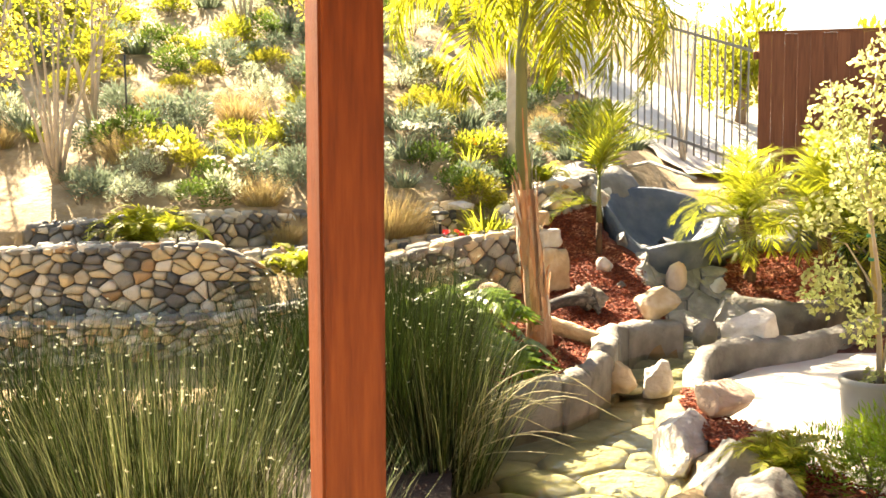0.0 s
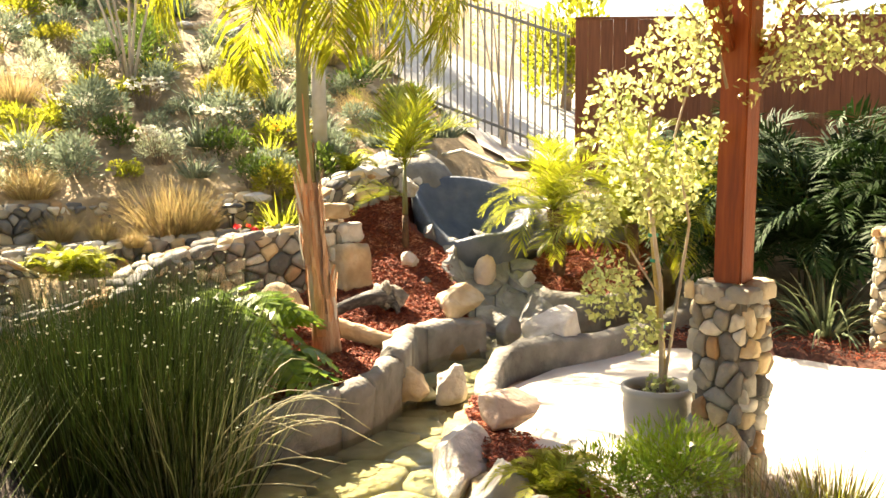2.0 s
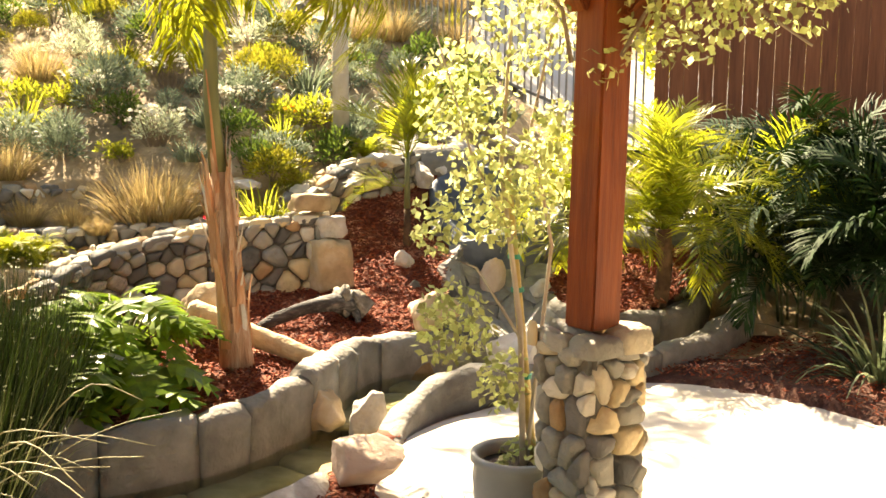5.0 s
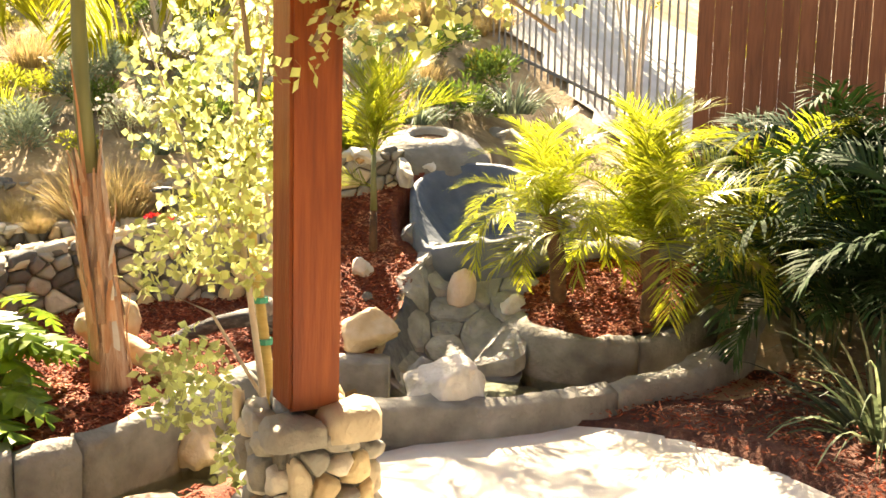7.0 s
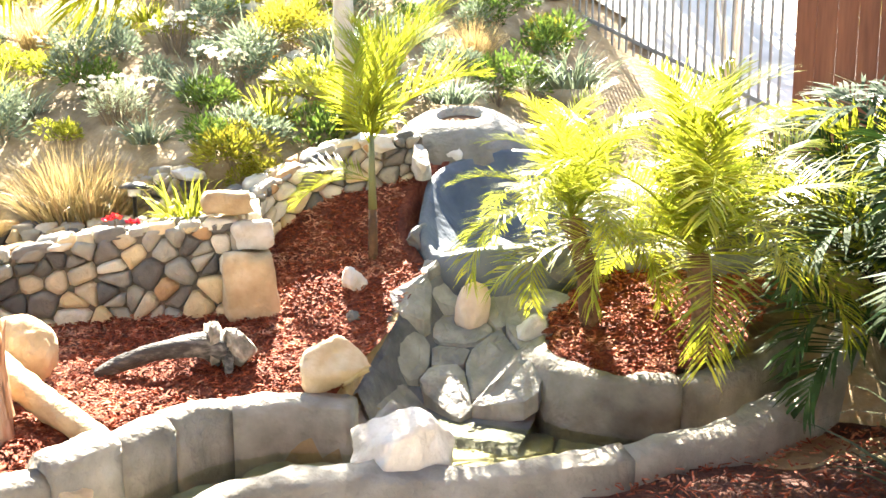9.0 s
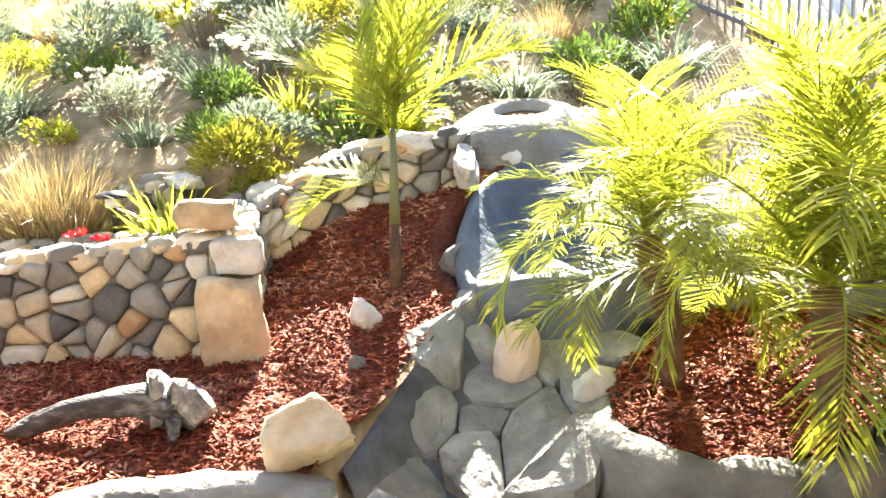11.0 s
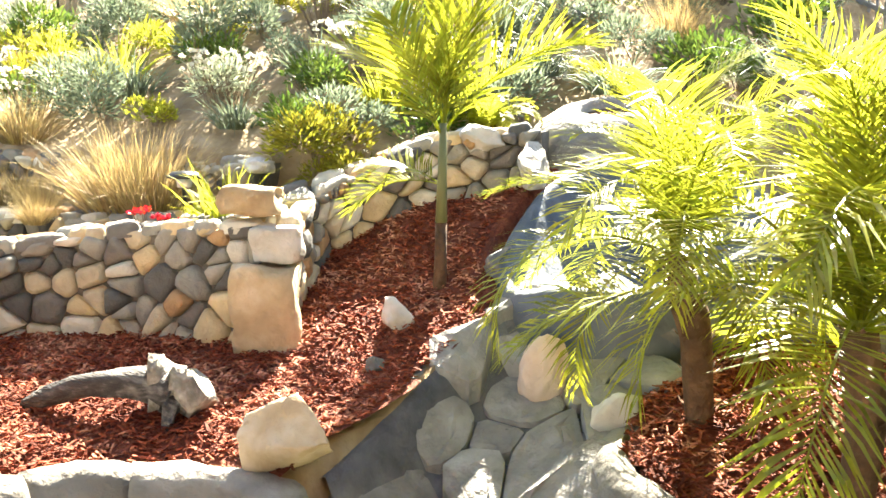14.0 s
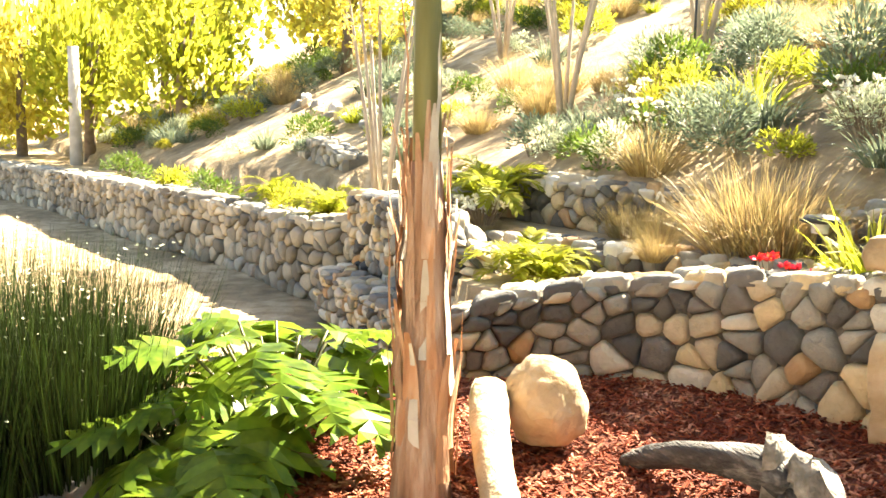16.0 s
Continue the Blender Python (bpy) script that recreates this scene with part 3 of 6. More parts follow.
def pier(x, y, w, z0, z1, label, rz, seed):
    a = radians(rz)
    c, s = math.cos(a), math.sin(a)
    pts = []
    k = w / 2
    for u, v in ((-k, -k), (k, -k), (k, k), (-k, k), (-k, -k)):
        pts.append((x + c * u - s * v, y + s * u + c * v))
    root = None
    r = random.Random(seed)
    root = empty("stone_pier", (x, y, z0), label, "pier")
    core = box_mesh("mortar_core", (w, w, z1 - z0), MORTAR, 0.02)
    ob = place("mortar_core", core, root, "rough grey mortar between the stones")
    ob.matrix_basis = pose(0, 0, (z1 - z0) / 2, 0, 0, rz)
    for i in range(4):
        p, q = pts[i], pts[i + 1]
        L_ = math.hypot(q[0] - p[0], q[1] - p[1])
        tx, ty = (q[0] - p[0]) / L_, (q[1] - p[1]) / L_
        for poly in voronoi_cells(L_, z1 - z0, 0.105, r):
            g = stone_geom(poly, 0.003, 0.034, r)
            if g:
                P = [Vector((p[0] + tx * u + ty * o, p[1] + ty * u - tx * o, z0 + v)) for u, v, o in g[0]]
                mid = sum(P, Vector()) / len(P)
                place("stone", mesh_from("stone", [p_ - mid for p_ in P], g[1], STONE, True), root, at=mid - Vector(root.location))
    for poly in voronoi_cells(w + 0.08, w + 0.08, 0.14, r):
        g = stone_geom(poly, 0.003, 0.035, r)
        if g:
            P = []
            for u, v, o in g[0]:
                u, v = u - k - 0.04, v - k - 0.04
                P.append(Vector((x + c * u - s * v, y + s * u + c * v, z1 + o)))
            mid = sum(P, Vector()) / len(P)
            place("stone", mesh_from("stone", [p_ - mid for p_ in P], g[1], STONE, True), root, at=mid - Vector(root.location))
    return root


pier(2.46, 4.36, 0.235, -0.345, 0.52, "square field-stone pier under a wooden post", 41, 21)
pier(4.70, 6.68, 0.235, -0.345, 0.52, "square field-stone pier at the far side of the patio", 41, 22)
post("porch_post", 4.70, 6.68, 0.56, 3.2, 0.13, "redwood-stained porch post on the farther stone pier", 41)

# ---- fences ----
def board_fence():
    root = empty("board_fence", (3.55, 11.27, 0.6), "tall redwood-stained board fence with close vertical boards", "fence")
    d = Vector((0.985, -0.17, 0))
    b = box_mesh("board", (0.138, 0.02, 1.97), FENCEWOOD, 0.003)
    for i in range(46):
        ob = place("board", b, root)
        p = d * (0.07 + i * 0.1405)
        ob.matrix_basis = pose(p.x, p.y, 0.90 + 0.004 * math.sin(i * 2.1), 0, 0, math.degrees(math.atan2(d.y, d.x)))
    for h in (0.2, 1.65):
        rail = place("rail", box_mesh("rail", (6.5, 0.04, 0.09), FENCEWOOD), root)
        rail.matrix_basis = pose(d.x * 3.2, d.y * 3.2 + 0.035, h, 0, 0, math.degrees(math.atan2(d.y, d.x)))
    cap = place("cap_rail", box_mesh("cap_rail", (6.5, 0.05, 0.03), FENCEWOOD), root)
    cap.matrix_basis = pose(d.x * 3.24, d.y * 3.24, 1.9, 0, 0, math.degrees(math.atan2(d.y, d.x)))
    return root


board_fence()


def iron_fence():
    """Runs from the corner up the slope."""
    a, b = Vector((3.49, 11.29, 0)), Vector((1.91, 12.57, 0))
    d = (b - a)
    L_ = d.length * 2.6
    d.normalize()
    root = empty("picket_fence", (a.x, a.y, 0.85), "metal picket fence climbing the slope", "fence")
    n = int(L_ / 0.095)
    me = box_mesh("picket", (0.018, 0.018, 1.55), IRON, 0.002)
    top, bot = [], []
    for i in range(n):
        p = a + d * (i * 0.095 + 0.05)
        z = 0.88 + i * 0.095 * 0.34
        ob = place("picket", me, root)
        ob.matrix_basis = pose(p.x - a.x, p.y - a.y, z + 0.78 - 0.85, 0, 0, math.degrees(math.atan2(d.y, d.x)))
    pitch = math.degrees(math.atan(0.34))
    for h in (0.12, 1.42):
        rail = place("rail", box_mesh("rail", (L_ / math.cos(radians(pitch)), 0.03, 0.035), IRON), root)
        m = d * (L_ / 2)
        rail.matrix_basis = pose(m.x, m.y, 0.03 + h + L_ / 2 * 0.34, 0, -pitch, math.degrees(math.atan2(d.y, d.x)))
    return root


iron_fence()
# pale sheet added behind the pickets so that their gaps look bright
place("road", fan_mesh("road", [(1.4, 13.3), (3.4, 11.75), (3.7, 11.5), (12, 10.4), (12, 17), (2.0, 17)], ramp_mat("pale_backdrop", [(0.30, 0.28, 0.25), (0.40, 0.38, 0.34), (0.48, 0.46, 0.42)], 3, 0.9, 0.2, 40), hill_z, 0.3, 0.05), None,
      "pale ground sheet added beyond the fences as a bright backdrop", "road", kind="structure")


# ---- patio cover ----
place("ceiling", slab_mesh("ceiling", [(-6.0, -3.0), (-0.35, 2.05), (2.40, 4.45), (4.65, 6.75), (6.5, 8.6), (12, 3), (4, -7)], 2.42, 2.55, REDWOOD), None, "redwood-stained boards of the patio cover", "ceiling", kind="structure")


# ---- foliage materials ----
def leaf_mat(name, dark, light, trans=0.55, vary=0.3, rough=0.55, hue=0.015):
    return ramp_mat(name, [dark, tuple((a + b) / 2 for a, b in zip(dark, light)), light], 12, rough, 0.0, vary=vary, trans=trans, island=True, hue=hue, detail=2, spec=0.2)


PALM_LEAF = leaf_mat("palm_leaflet", (0.07, 0.11, 0.008), (0.44, 0.44, 0.035), 0.66)
QUEEN_LEAF = leaf_mat("queen_palm_leaflet", (0.13, 0.15, 0.012), (0.36, 0.36, 0.025), 0.65)
# near-black green: the shade over the hedge is painted into its leaves
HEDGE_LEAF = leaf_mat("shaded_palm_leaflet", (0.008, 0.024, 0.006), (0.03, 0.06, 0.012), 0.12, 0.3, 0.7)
# dark green stems, blackened further for the shade deep in the clumps
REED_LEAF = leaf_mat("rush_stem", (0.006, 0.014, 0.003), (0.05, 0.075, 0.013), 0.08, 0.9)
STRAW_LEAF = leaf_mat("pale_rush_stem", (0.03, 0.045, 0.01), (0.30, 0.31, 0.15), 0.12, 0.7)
PHILO_LEAF = leaf_mat("split_leaf", (0.025, 0.06, 0.008), (0.17, 0.23, 0.022), 0.45, 0.6, 0.28)
VINE_LEAF = leaf_mat("small_round_leaf", (0.20, 0.25, 0.05), (0.68, 0.68, 0.32), 0.6, 0.5, 0.3)
LIME_LEAF = leaf_mat("lime_leaf", (0.14, 0.17, 0.014), (0.50, 0.48, 0.05), 0.62)
GREEN_LEAF = leaf_mat("mid_green_leaf", (0.04, 0.075, 0.012), (0.13, 0.18, 0.03), 0.45)
BLUE_LEAF = leaf_mat("blue_green_leaf", (0.06, 0.085, 0.05), (0.24, 0.28, 0.18), 0.4)
SILVER_LEAF = leaf_mat("silver_leaf", (0.20, 0.24, 0.12), (0.66, 0.68, 0.48), 0.5)
TAN_LEAF = leaf_mat("dry_grass_blade", (0.22, 0.15, 0.06), (0.50, 0.38, 0.17), 0.35)
YELLOW_LEAF = leaf_mat("yellow_autumn_leaf", (0.32, 0.28, 0.04), (0.66, 0.58, 0.10), 0.6)
BRONZE_LEAF = leaf_mat("bronze_grass_blade", (0.06, 0.035, 0.02), (0.20, 0.16, 0.06), 0.3, 0.5)
RED_PETAL = leaf_mat("red_petal", (0.55, 0.02, 0.02), (0.8, 0.05, 0.06), 0.2)
WHITE_PETAL = leaf_mat("cream_petal", (0.6, 0.58, 0.45), (0.85, 0.82, 0.7), 0.3)
ORANGE_PETAL = leaf_mat("orange_petal", (0.7, 0.25, 0.02), (0.85, 0.45, 0.05), 0.2)
SEED = leaf_mat("seed_head", (0.35, 0.36, 0.22), (0.75, 0.76, 0.6), 0.2, 0.3)
STRAWSTEM = ramp_mat("straw_stem", [(0.22, 0.20, 0.10), (0.45, 0.42, 0.24)], 12, 0.6, 0.0)
TWIG = ramp_mat("twig", [(0.10, 0.07, 0.045), (0.24, 0.18, 0.12)], 14, 0.85, 0.3)
PALETWIG = ramp_mat("pale_branch", [(0.26, 0.21, 0.16), (0.46, 0.40, 0.32)], 10, 0.85, 0.3)
CANE = ramp_mat("bamboo_stake", [(0.34, 0.24, 0.07), (0.52, 0.40, 0.16)], 8, 0.55, 0.2, stretch=(1, 1, 5))
SHAFT = ramp_mat("green_crownshaft", [(0.07, 0.08, 0.03), (0.17, 0.17, 0.07)], 6, 0.5, 0.2, stretch=(3, 3, 0.5))
PEEL = ramp_mat("peeling_sheath", [(0.20, 0.075, 0.03), (0.40, 0.20, 0.10), (0.58, 0.42, 0.28)], 6, 0.8, 0.6, 20, stretch=(4, 4, 0.6))
PALEBARK = ramp_mat("pale_bark", [(0.30, 0.26, 0.2), (0.55, 0.50, 0.42)], 8, 0.85, 0.5)
PALM_LEAF.node_tree.nodes["Principled BSDF"].inputs["Roughness"].default_value = 0.32
PALM_LEAF.node_tree.nodes["Principled BSDF"].inputs["Specular IOR Level"].default_value = 0.6
TIE = ramp_mat("green_tie", [(0.02, 0.18, 0.12), (0.03, 0.25, 0.16)], 10, 0.5, 0.0)
BLACKMETAL = ramp_mat("lamp_metal", [(0.015, 0.015, 0.015), (0.04, 0.04, 0.04)], 20, 0.4, 0.0)
PIPE = ramp_mat("grey_pipe", [(0.4, 0.38, 0.34), (0.55, 0.52, 0.46)], 20, 0.5, 0.0)
GLASS = ramp_mat("frosted_lens", [(0.6, 0.6, 0.58), (0.7, 0.7, 0.68)], 20, 0.2, 0.0)


class Geo:
    def __init__(self):
        self.v, self.f = [], []

    def quad_leaf(self, p, d, n, length, width, fold=0.0):
        """A pointed leaf of two triangles each side."""
        s = d.cross(n)
        if s.length < 1e-5:
            return
        s.normalize()
        k = len(self.v)
        m = p + d * length * 0.45
        self.v += [p, m + s * width / 2 + n * fold, p + d * length, m - s * width / 2 + n * fold]
        self.f.append((k, k + 1, k + 2, k + 3))

    def blade(self, p, d, length, width, bend, r, segs=3):
        """A thin blade that bends over."""
        up = Vector((0, 0, 1))
        s = d.cross(up)
        if s.length < 1e-4:
            s = Vector((1, 0, 0))
        s.normalize()
        a = r.uniform(-0.8, 0.8)
        s = (s * math.cos(a) + d.cross(s) * math.sin(a)).normalized()
        k = len(self.v)
        q = p.copy()
        dd = d.copy()
        for i in range(segs):
            w = width * (1 - i / segs) / 2
            self.v += [q - s * w, q + s * w]
            q = q + dd * (length / segs)
            dd = (dd + Vector((d.x, d.y, 0)) * bend * 0.5 - Vector((0, 0, bend * (i + 1) / segs))).normalized()
        self.v.append(q)
        for i in range(segs - 1):
            self.f.append((k + 2 * i, k + 2 * i + 1, k + 2 * i + 3, k + 2 * i + 2))
        j = k + 2 * (segs - 1)
        self.f.append((j, j + 1, k + 2 * segs))

    def tube(self, pts, r0, r1, sides=6, wob=0.0):
        k = len(self.v)
        n = len(pts)
        for i, p in enumerate(pts):
            d = (pts[min(n - 1, i + 1)] - pts[max(0, i - 1)]).normalized()
            a = d.orthogonal().normalized()
            b = d.cross(a)
            rr = r0 + (r1 - r0) * i / (n - 1)
            for j in range(sides):
                t = 2 * math.pi * j / sides
                q = rr * (1 + wob * noise.noise(Vector((p.x * 9 + j, p.y * 9, p.z * 6))))
                self.v.append(p + (a * math.cos(t) + b * math.sin(t)) * q)
        for i in range(n - 1):
            for j in range(sides):
                self.f.append((k + i * sides + j, k + i * sides + (j + 1) % sides, k + (i + 1) * sides + (j + 1) % sides, k + (i + 1) * sides + j))
        self.f.append(tuple(k + (n - 1) * sides + j for j in range(sides)))
        self.f.append(tuple(k + j for j in range(sides - 1, -1, -1)))

    def mesh(self, name, mat, smooth=False):
        return mesh_from(name, self.v, self.f, mat, smooth)


def rand_dir(r, zmin=-1.0):
    while True:
        v = Vector((r.uniform(-1, 1), r.uniform(-1, 1), r.uniform(-1, 1)))
        if 0.1 < v.length < 1 and v.normalized().z > zmin:
            return v.normalized()


# ---- mulch ----
place("mulch", fan_mesh("mulch", BED, MULCH, bed_z, 0.06, 0.012), None, "red-brown bark mulch bed", "mulch", kind="structure")
PLANTER = [(2.45, 8.45), (2.52, 8.2), (2.8, 8.05), (3.1, 8.07), (3.4, 8.35), (3.65, 8.9), (3.0, 9.1), (2.6, 8.9)]


def planter_z(x, y):
    return -0.13 + 0.42 * max(0, y - 8.1) + 0.02 * noise.noise((x * 4, y * 4, 0))


place("mulch", fan_mesh("mulch", PLANTER, MULCH, planter_z, 0.06), None, "red-brown bark mulch in the palm planter", "mulch", kind="structure")
FRONT_BED = [(1.36, 3.2), (1.42, 5.4), (1.55, 5.9), (1.7, 5.9), (1.62, 5.3), (1.82, 4.6), (2.05, 3.8), (2.3, 3.6), (2.9, 3.3), (2.3, 2.8)]


def front_z(x, y):
    return -0.31 + 0.03 * noise.noise((x * 3, y * 3, 0)) if not inside(x, y, patio_outline) else -0.39


place("mulch", fan_mesh("mulch", FRONT_BED, MULCH, front_z, 0.06), None, "thin strip of bark mulch along the patio", "mulch", kind="structure")
SIDE_BED = [(2.6, 6.85), (3.3, 7.45), (3.75, 8.0), (4.0, 8.8), (6.5, 9.2), (7.5, 5.0), (5.2, 5.55), (4.3, 5.95), (3.8, 6.45), (3.4, 6.8), (2.9, 6.8)]
place("mulch", fan_mesh("mulch", SIDE_BED, ramp_mat("dark_mulch", [(0.03, 0.014, 0.01), (0.09, 0.035, 0.022), (0.16, 0.07, 0.045)], 40, 0.95, 0.9, 80),
                        lambda x, y: -0.31 + 0.05 * noise.noise((x * 2, y * 2, 0)) if not inside(x, y, patio_outline) else -0.40, 0.08), None, "dark bark mulch beside the patio", "mulch", kind="structure")


def chips(outline, zf, count, seed, name_label, size=0.03):
    r = random.Random(seed)
    x0, x1 = min(p[0] for p in outline), max(p[0] for p in outline)
    y0, y1 = min(p[1] for p in outline), max(p[1] for p in outline)
    g = Geo()
    done = 0
    while done < count:
        x, y = r.uniform(x0, x1), r.uniform(y0, y1)
        if not inside(x, y, outline) or math.hypot(x - 2.04, y - 9.12) < 0.66 or (x > 1.5 and y < 7.2 and inside(x, y, patio_outline)) or seg_dist(x, y, LW, False) < 0.09 or seg_dist(x, y, RWALL, False) < 0.1:
            continue
        done += 1
        a, t = r.uniform(0, math.pi), r.gauss(0, 0.35)
        L_, w, h = size * r.uniform(0.5, 1.7), size * r.uniform(0.15, 0.42), size * 0.12
        d = Vector((math.cos(a) * math.cos(t), math.sin(a) * math.cos(t), math.sin(t)))
        s = Vector((-math.sin(a), math.cos(a), r.gauss(0, 0.4))).normalized()
        u = d.cross(s)
        c = Vector((x, y, zf(x, y) + 0.014 + r.uniform(0, 0.012)))
        k = len(g.v)
        g.v += [c - d * L_ / 2 - s * w / 2, c + d * L_ / 2 - s * w * 0.3, c + d * L_ * 0.45 + s * w / 2, c - d * L_ * 0.4 + s * w / 2]
        g.v += [q + u * h for q in g.v[k:k + 4]]
        g.f += [(k + 4, k + 5, k + 6, k + 7), (k, k + 1, k + 5, k + 4), (k + 1, k + 2, k + 6, k + 5), (k + 2, k + 3, k + 7, k + 6), (k + 3, k, k + 4, k + 7)]
    place("bark_chips", g.mesh("bark_chips", CHIP), None, name_label, "mulch", kind="stuff")


chips(BED, bed_z, 21000, 5, "loose red bark chips over the bed")
chips(PLANTER, planter_z, 3500, 6, "loose red bark chips under the palms")
chips(FRONT_BED, front_z, 2500, 7, "loose bark chips along the patio")
chips(SIDE_BED, lambda x, y: -0.31, 7000, 8, "loose dark bark chips beside the patio")

# ---- end stones, boulders, log ----
def slab_stone(name, at, size, rz, seed, label, mat=None):
    bm = bmesh.new()
    bmesh.ops.create_cube(bm, size=1)
    bmesh.ops.subdivide_edges(bm, edges=bm.edges[:], cuts=5, use_grid_fill=True)
    for v in bm.verts:
        p = v.co.copy()
        e = sum(1 for c in p if abs(c) > 0.49)
        p *= {1: 1.0, 2: 0.96, 3: 0.9, 0: 1}[e]
        p += Vector((noise.noise(p * 2 + Vector((seed, 0, 0))), noise.noise(p * 2 + Vector((0, seed, 0))), noise.noise(p * 2 + Vector((0, 0, seed))))) * 0.13
        p += Vector((noise.noise(p * 6), noise.noise(p * 6 + Vector((7, 0, 0))), noise.noise(p * 6 + Vector((0, 7, 0))))) * 0.05
        v.co = (p.x * size[0], p.y * size[1], p.z * size[2])
    me = bpy.data.meshes.new(name)
    bm.to_mesh(me)
    bm.free()
    me.materials.append(mat or BOULDER)
    me.polygons.foreach_set("use_smooth", [True] * len(me.polygons))
    ob = place(name, me, None, label, "rock")
    ob.matrix_basis = pose(at[0], at[1], at[2], 0, 0, rz)
    return ob


TANROCK = ramp_mat("tan_sandstone", [(0.22, 0.15, 0.08), (0.42, 0.31, 0.18), (0.58, 0.48, 0.34)], 9, 0.9, 1.0, 20)
PALEROCK = ramp_mat("pale_limestone", [(0.26, 0.22, 0.17), (0.46, 0.42, 0.36), (0.62, 0.59, 0.54)], 9, 0.9, 1.0, 24)
STEPROCK = ramp_mat("carved_shotcrete", [(0.10, 0.098, 0.09), (0.22, 0.21, 0.19), (0.38, 0.365, 0.335)], 8, 0.85, 1.0, 24)
PINKROCK = ramp_mat("pink_tan_rock", [(0.34, 0.22, 0.15), (0.50, 0.36, 0.26), (0.64, 0.54, 0.44)], 6, 0.9, 0.6, 24)
slab_stone("boulder", (0.86, 8.10, 0.15), (0.27, 0.30, 0.42), 40, 3, "tall tan block ending the field-stone wall", TANROCK)
slab_stone("boulder", (0.74, 8.12, 0.615), (0.25, 0.2, 0.12), 35, 7, "flat tan cap stone on the end of the wall", TANROCK)
slab_stone("boulder", (0.86, 8.16, 0.44), (0.2, 0.2, 0.15), 40, 9, "pale block under the cap stone", PALEROCK)
boulder("boulder", (1.12, 9.20, 0.86), (0.15, 0.12, 0.10), 31, PALEROCK, "rounded pale rock on top of the side wall")
boulder("boulder", (1.44, 9.22, 0.74), (0.09, 0.17, 0.12), 32, PALEROCK, "long white rock at the head of the mulch slope", rz=25)
boulder("boulder", (1.40, 8.33, 0.18), (0.085, 0.07, 0.075), 33, PALEROCK, "small white rock lying on red mulch")
boulder("boulder", (0.36, 6.95, 0.05), (0.17, 0.15, 0.17), 34, TANROCK, "rounded tan boulder on red mulch", rough=0.1)
boulder("boulder", (1.68, 7.47, -0.03), (0.22, 0.16, 0.15), 35, TANROCK, "rough ochre boulder beside the stream")
boulder("boulder", (2.04, 8.45, 0.05), (0.095, 0.085, 0.15), 36, PINKROCK, "smooth upright oval stone below the basin", rz=10, ry=8, rough=0.06)
boulder("boulder", (2.28, 6.86, -0.24), (0.26, 0.18, 0.23), 37, PALEROCK, "large pale boulder set in the pool edge")
boulder("boulder", (1.20, 6.26, -0.34), (0.13, 0.11, 0.15), 38, TANROCK, "yellowish rock in the small waterfall")
boulder("boulder", (1.46, 6.22, -0.36), (0.12, 0.11, 0.14), 39, PALEROCK, "pale rock in the small waterfall")
boulder("boulder", (1.58, 5.12, -0.2), (0.19, 0.14, 0.14), 40, PINKROCK, "pinkish boulder at the edge of the lower pool")
boulder("boulder", (1.30, 4.85, -0.42), (0.16, 0.42, 0.2), 41, PALEROCK, "long sunlit rock edging the lower pool", rz=-8)
boulder("boulder", (1.40, 4.2, -0.42), (0.2, 0.44, 0.24), 42, CONCRETE, "grey rock edging the lower pool")
boulder("boulder", (1.42, 3.6, -0.42), (0.22, 0.40, 0.24), 43, CONCRETE, "grey rock at the near end of the lower pool")
boulder("boulder", (-0.12, 5.62, -0.25), (0.2, 0.17, 0.16), 44, TANROCK, "tan boulder half hidden by big leaves")
boulder("boulder", (0.18, 5.42, -0.3), (0.22, 0.16, 0.15), 45, CONCRETE, "grey rock beside the reeds")
boulder("boulder", (1.5, 8.1, 0.04), (0.05, 0.05, 0.04), 46, CONCRETE, "small grey stone on the mulch")
boulder("boulder", (2.02, 7.34, -0.26), (0.12, 0.09, 0.12), 47, CONCRETE, "grey rock closing the pool wall")
boulder("boulder", (2.44, 8.50, -0.08), (0.14, 0.2, 0.15), 48, PALEROCK, "lichen-pale rock at the corner of the planter", ry=-15)
boulder("boulder", (0.12, 8.66, 0.70), (0.14, 0.09, 0.05), 49, PALEROCK, "pale flat rock by the path lamp")


def log_mesh(name, pts, r0, r1, mat, seed, wob=0.35):
    g = Geo()
    P = [Vector(p[:3]) for p in lerp_path(pts, 0.03)]
    n = len(P)
    sides = 12
    for i, p in enumerate(P):
        d = (P[min(n - 1, i + 1)] - P[max(0, i - 1)]).normalized()
        a = d.orthogonal().normalized()
        b = d.cross(a)
        t = i / (n - 1)
        rr = r0 + (r1 - r0) * t
        for j in range(sides):
            th = 2 * math.pi * j / sides
            k = rr * (1 + wob * noise.noise(Vector((j * 1.1 + seed, p.x * 5, p.y * 5))) + 0.12 * noise.noise(Vector((j * 2.0, i * 0.5, seed))))
            g.v.append(p + (a * math.cos(th) + b * math.sin(th)) * k)
    for i in range(n - 1):
        for j in range(sides):
            g.f.append((i * sides + j, i * sides + (j + 1) % sides, (i + 1) * sides + (j + 1) % sides, (i + 1) * sides + j))
    g.f.append(tuple((n - 1) * sides + j for j in range(sides)))
    g.f.append(tuple(range(sides - 1, -1, -1)))
    return g.mesh(name, mat, True)


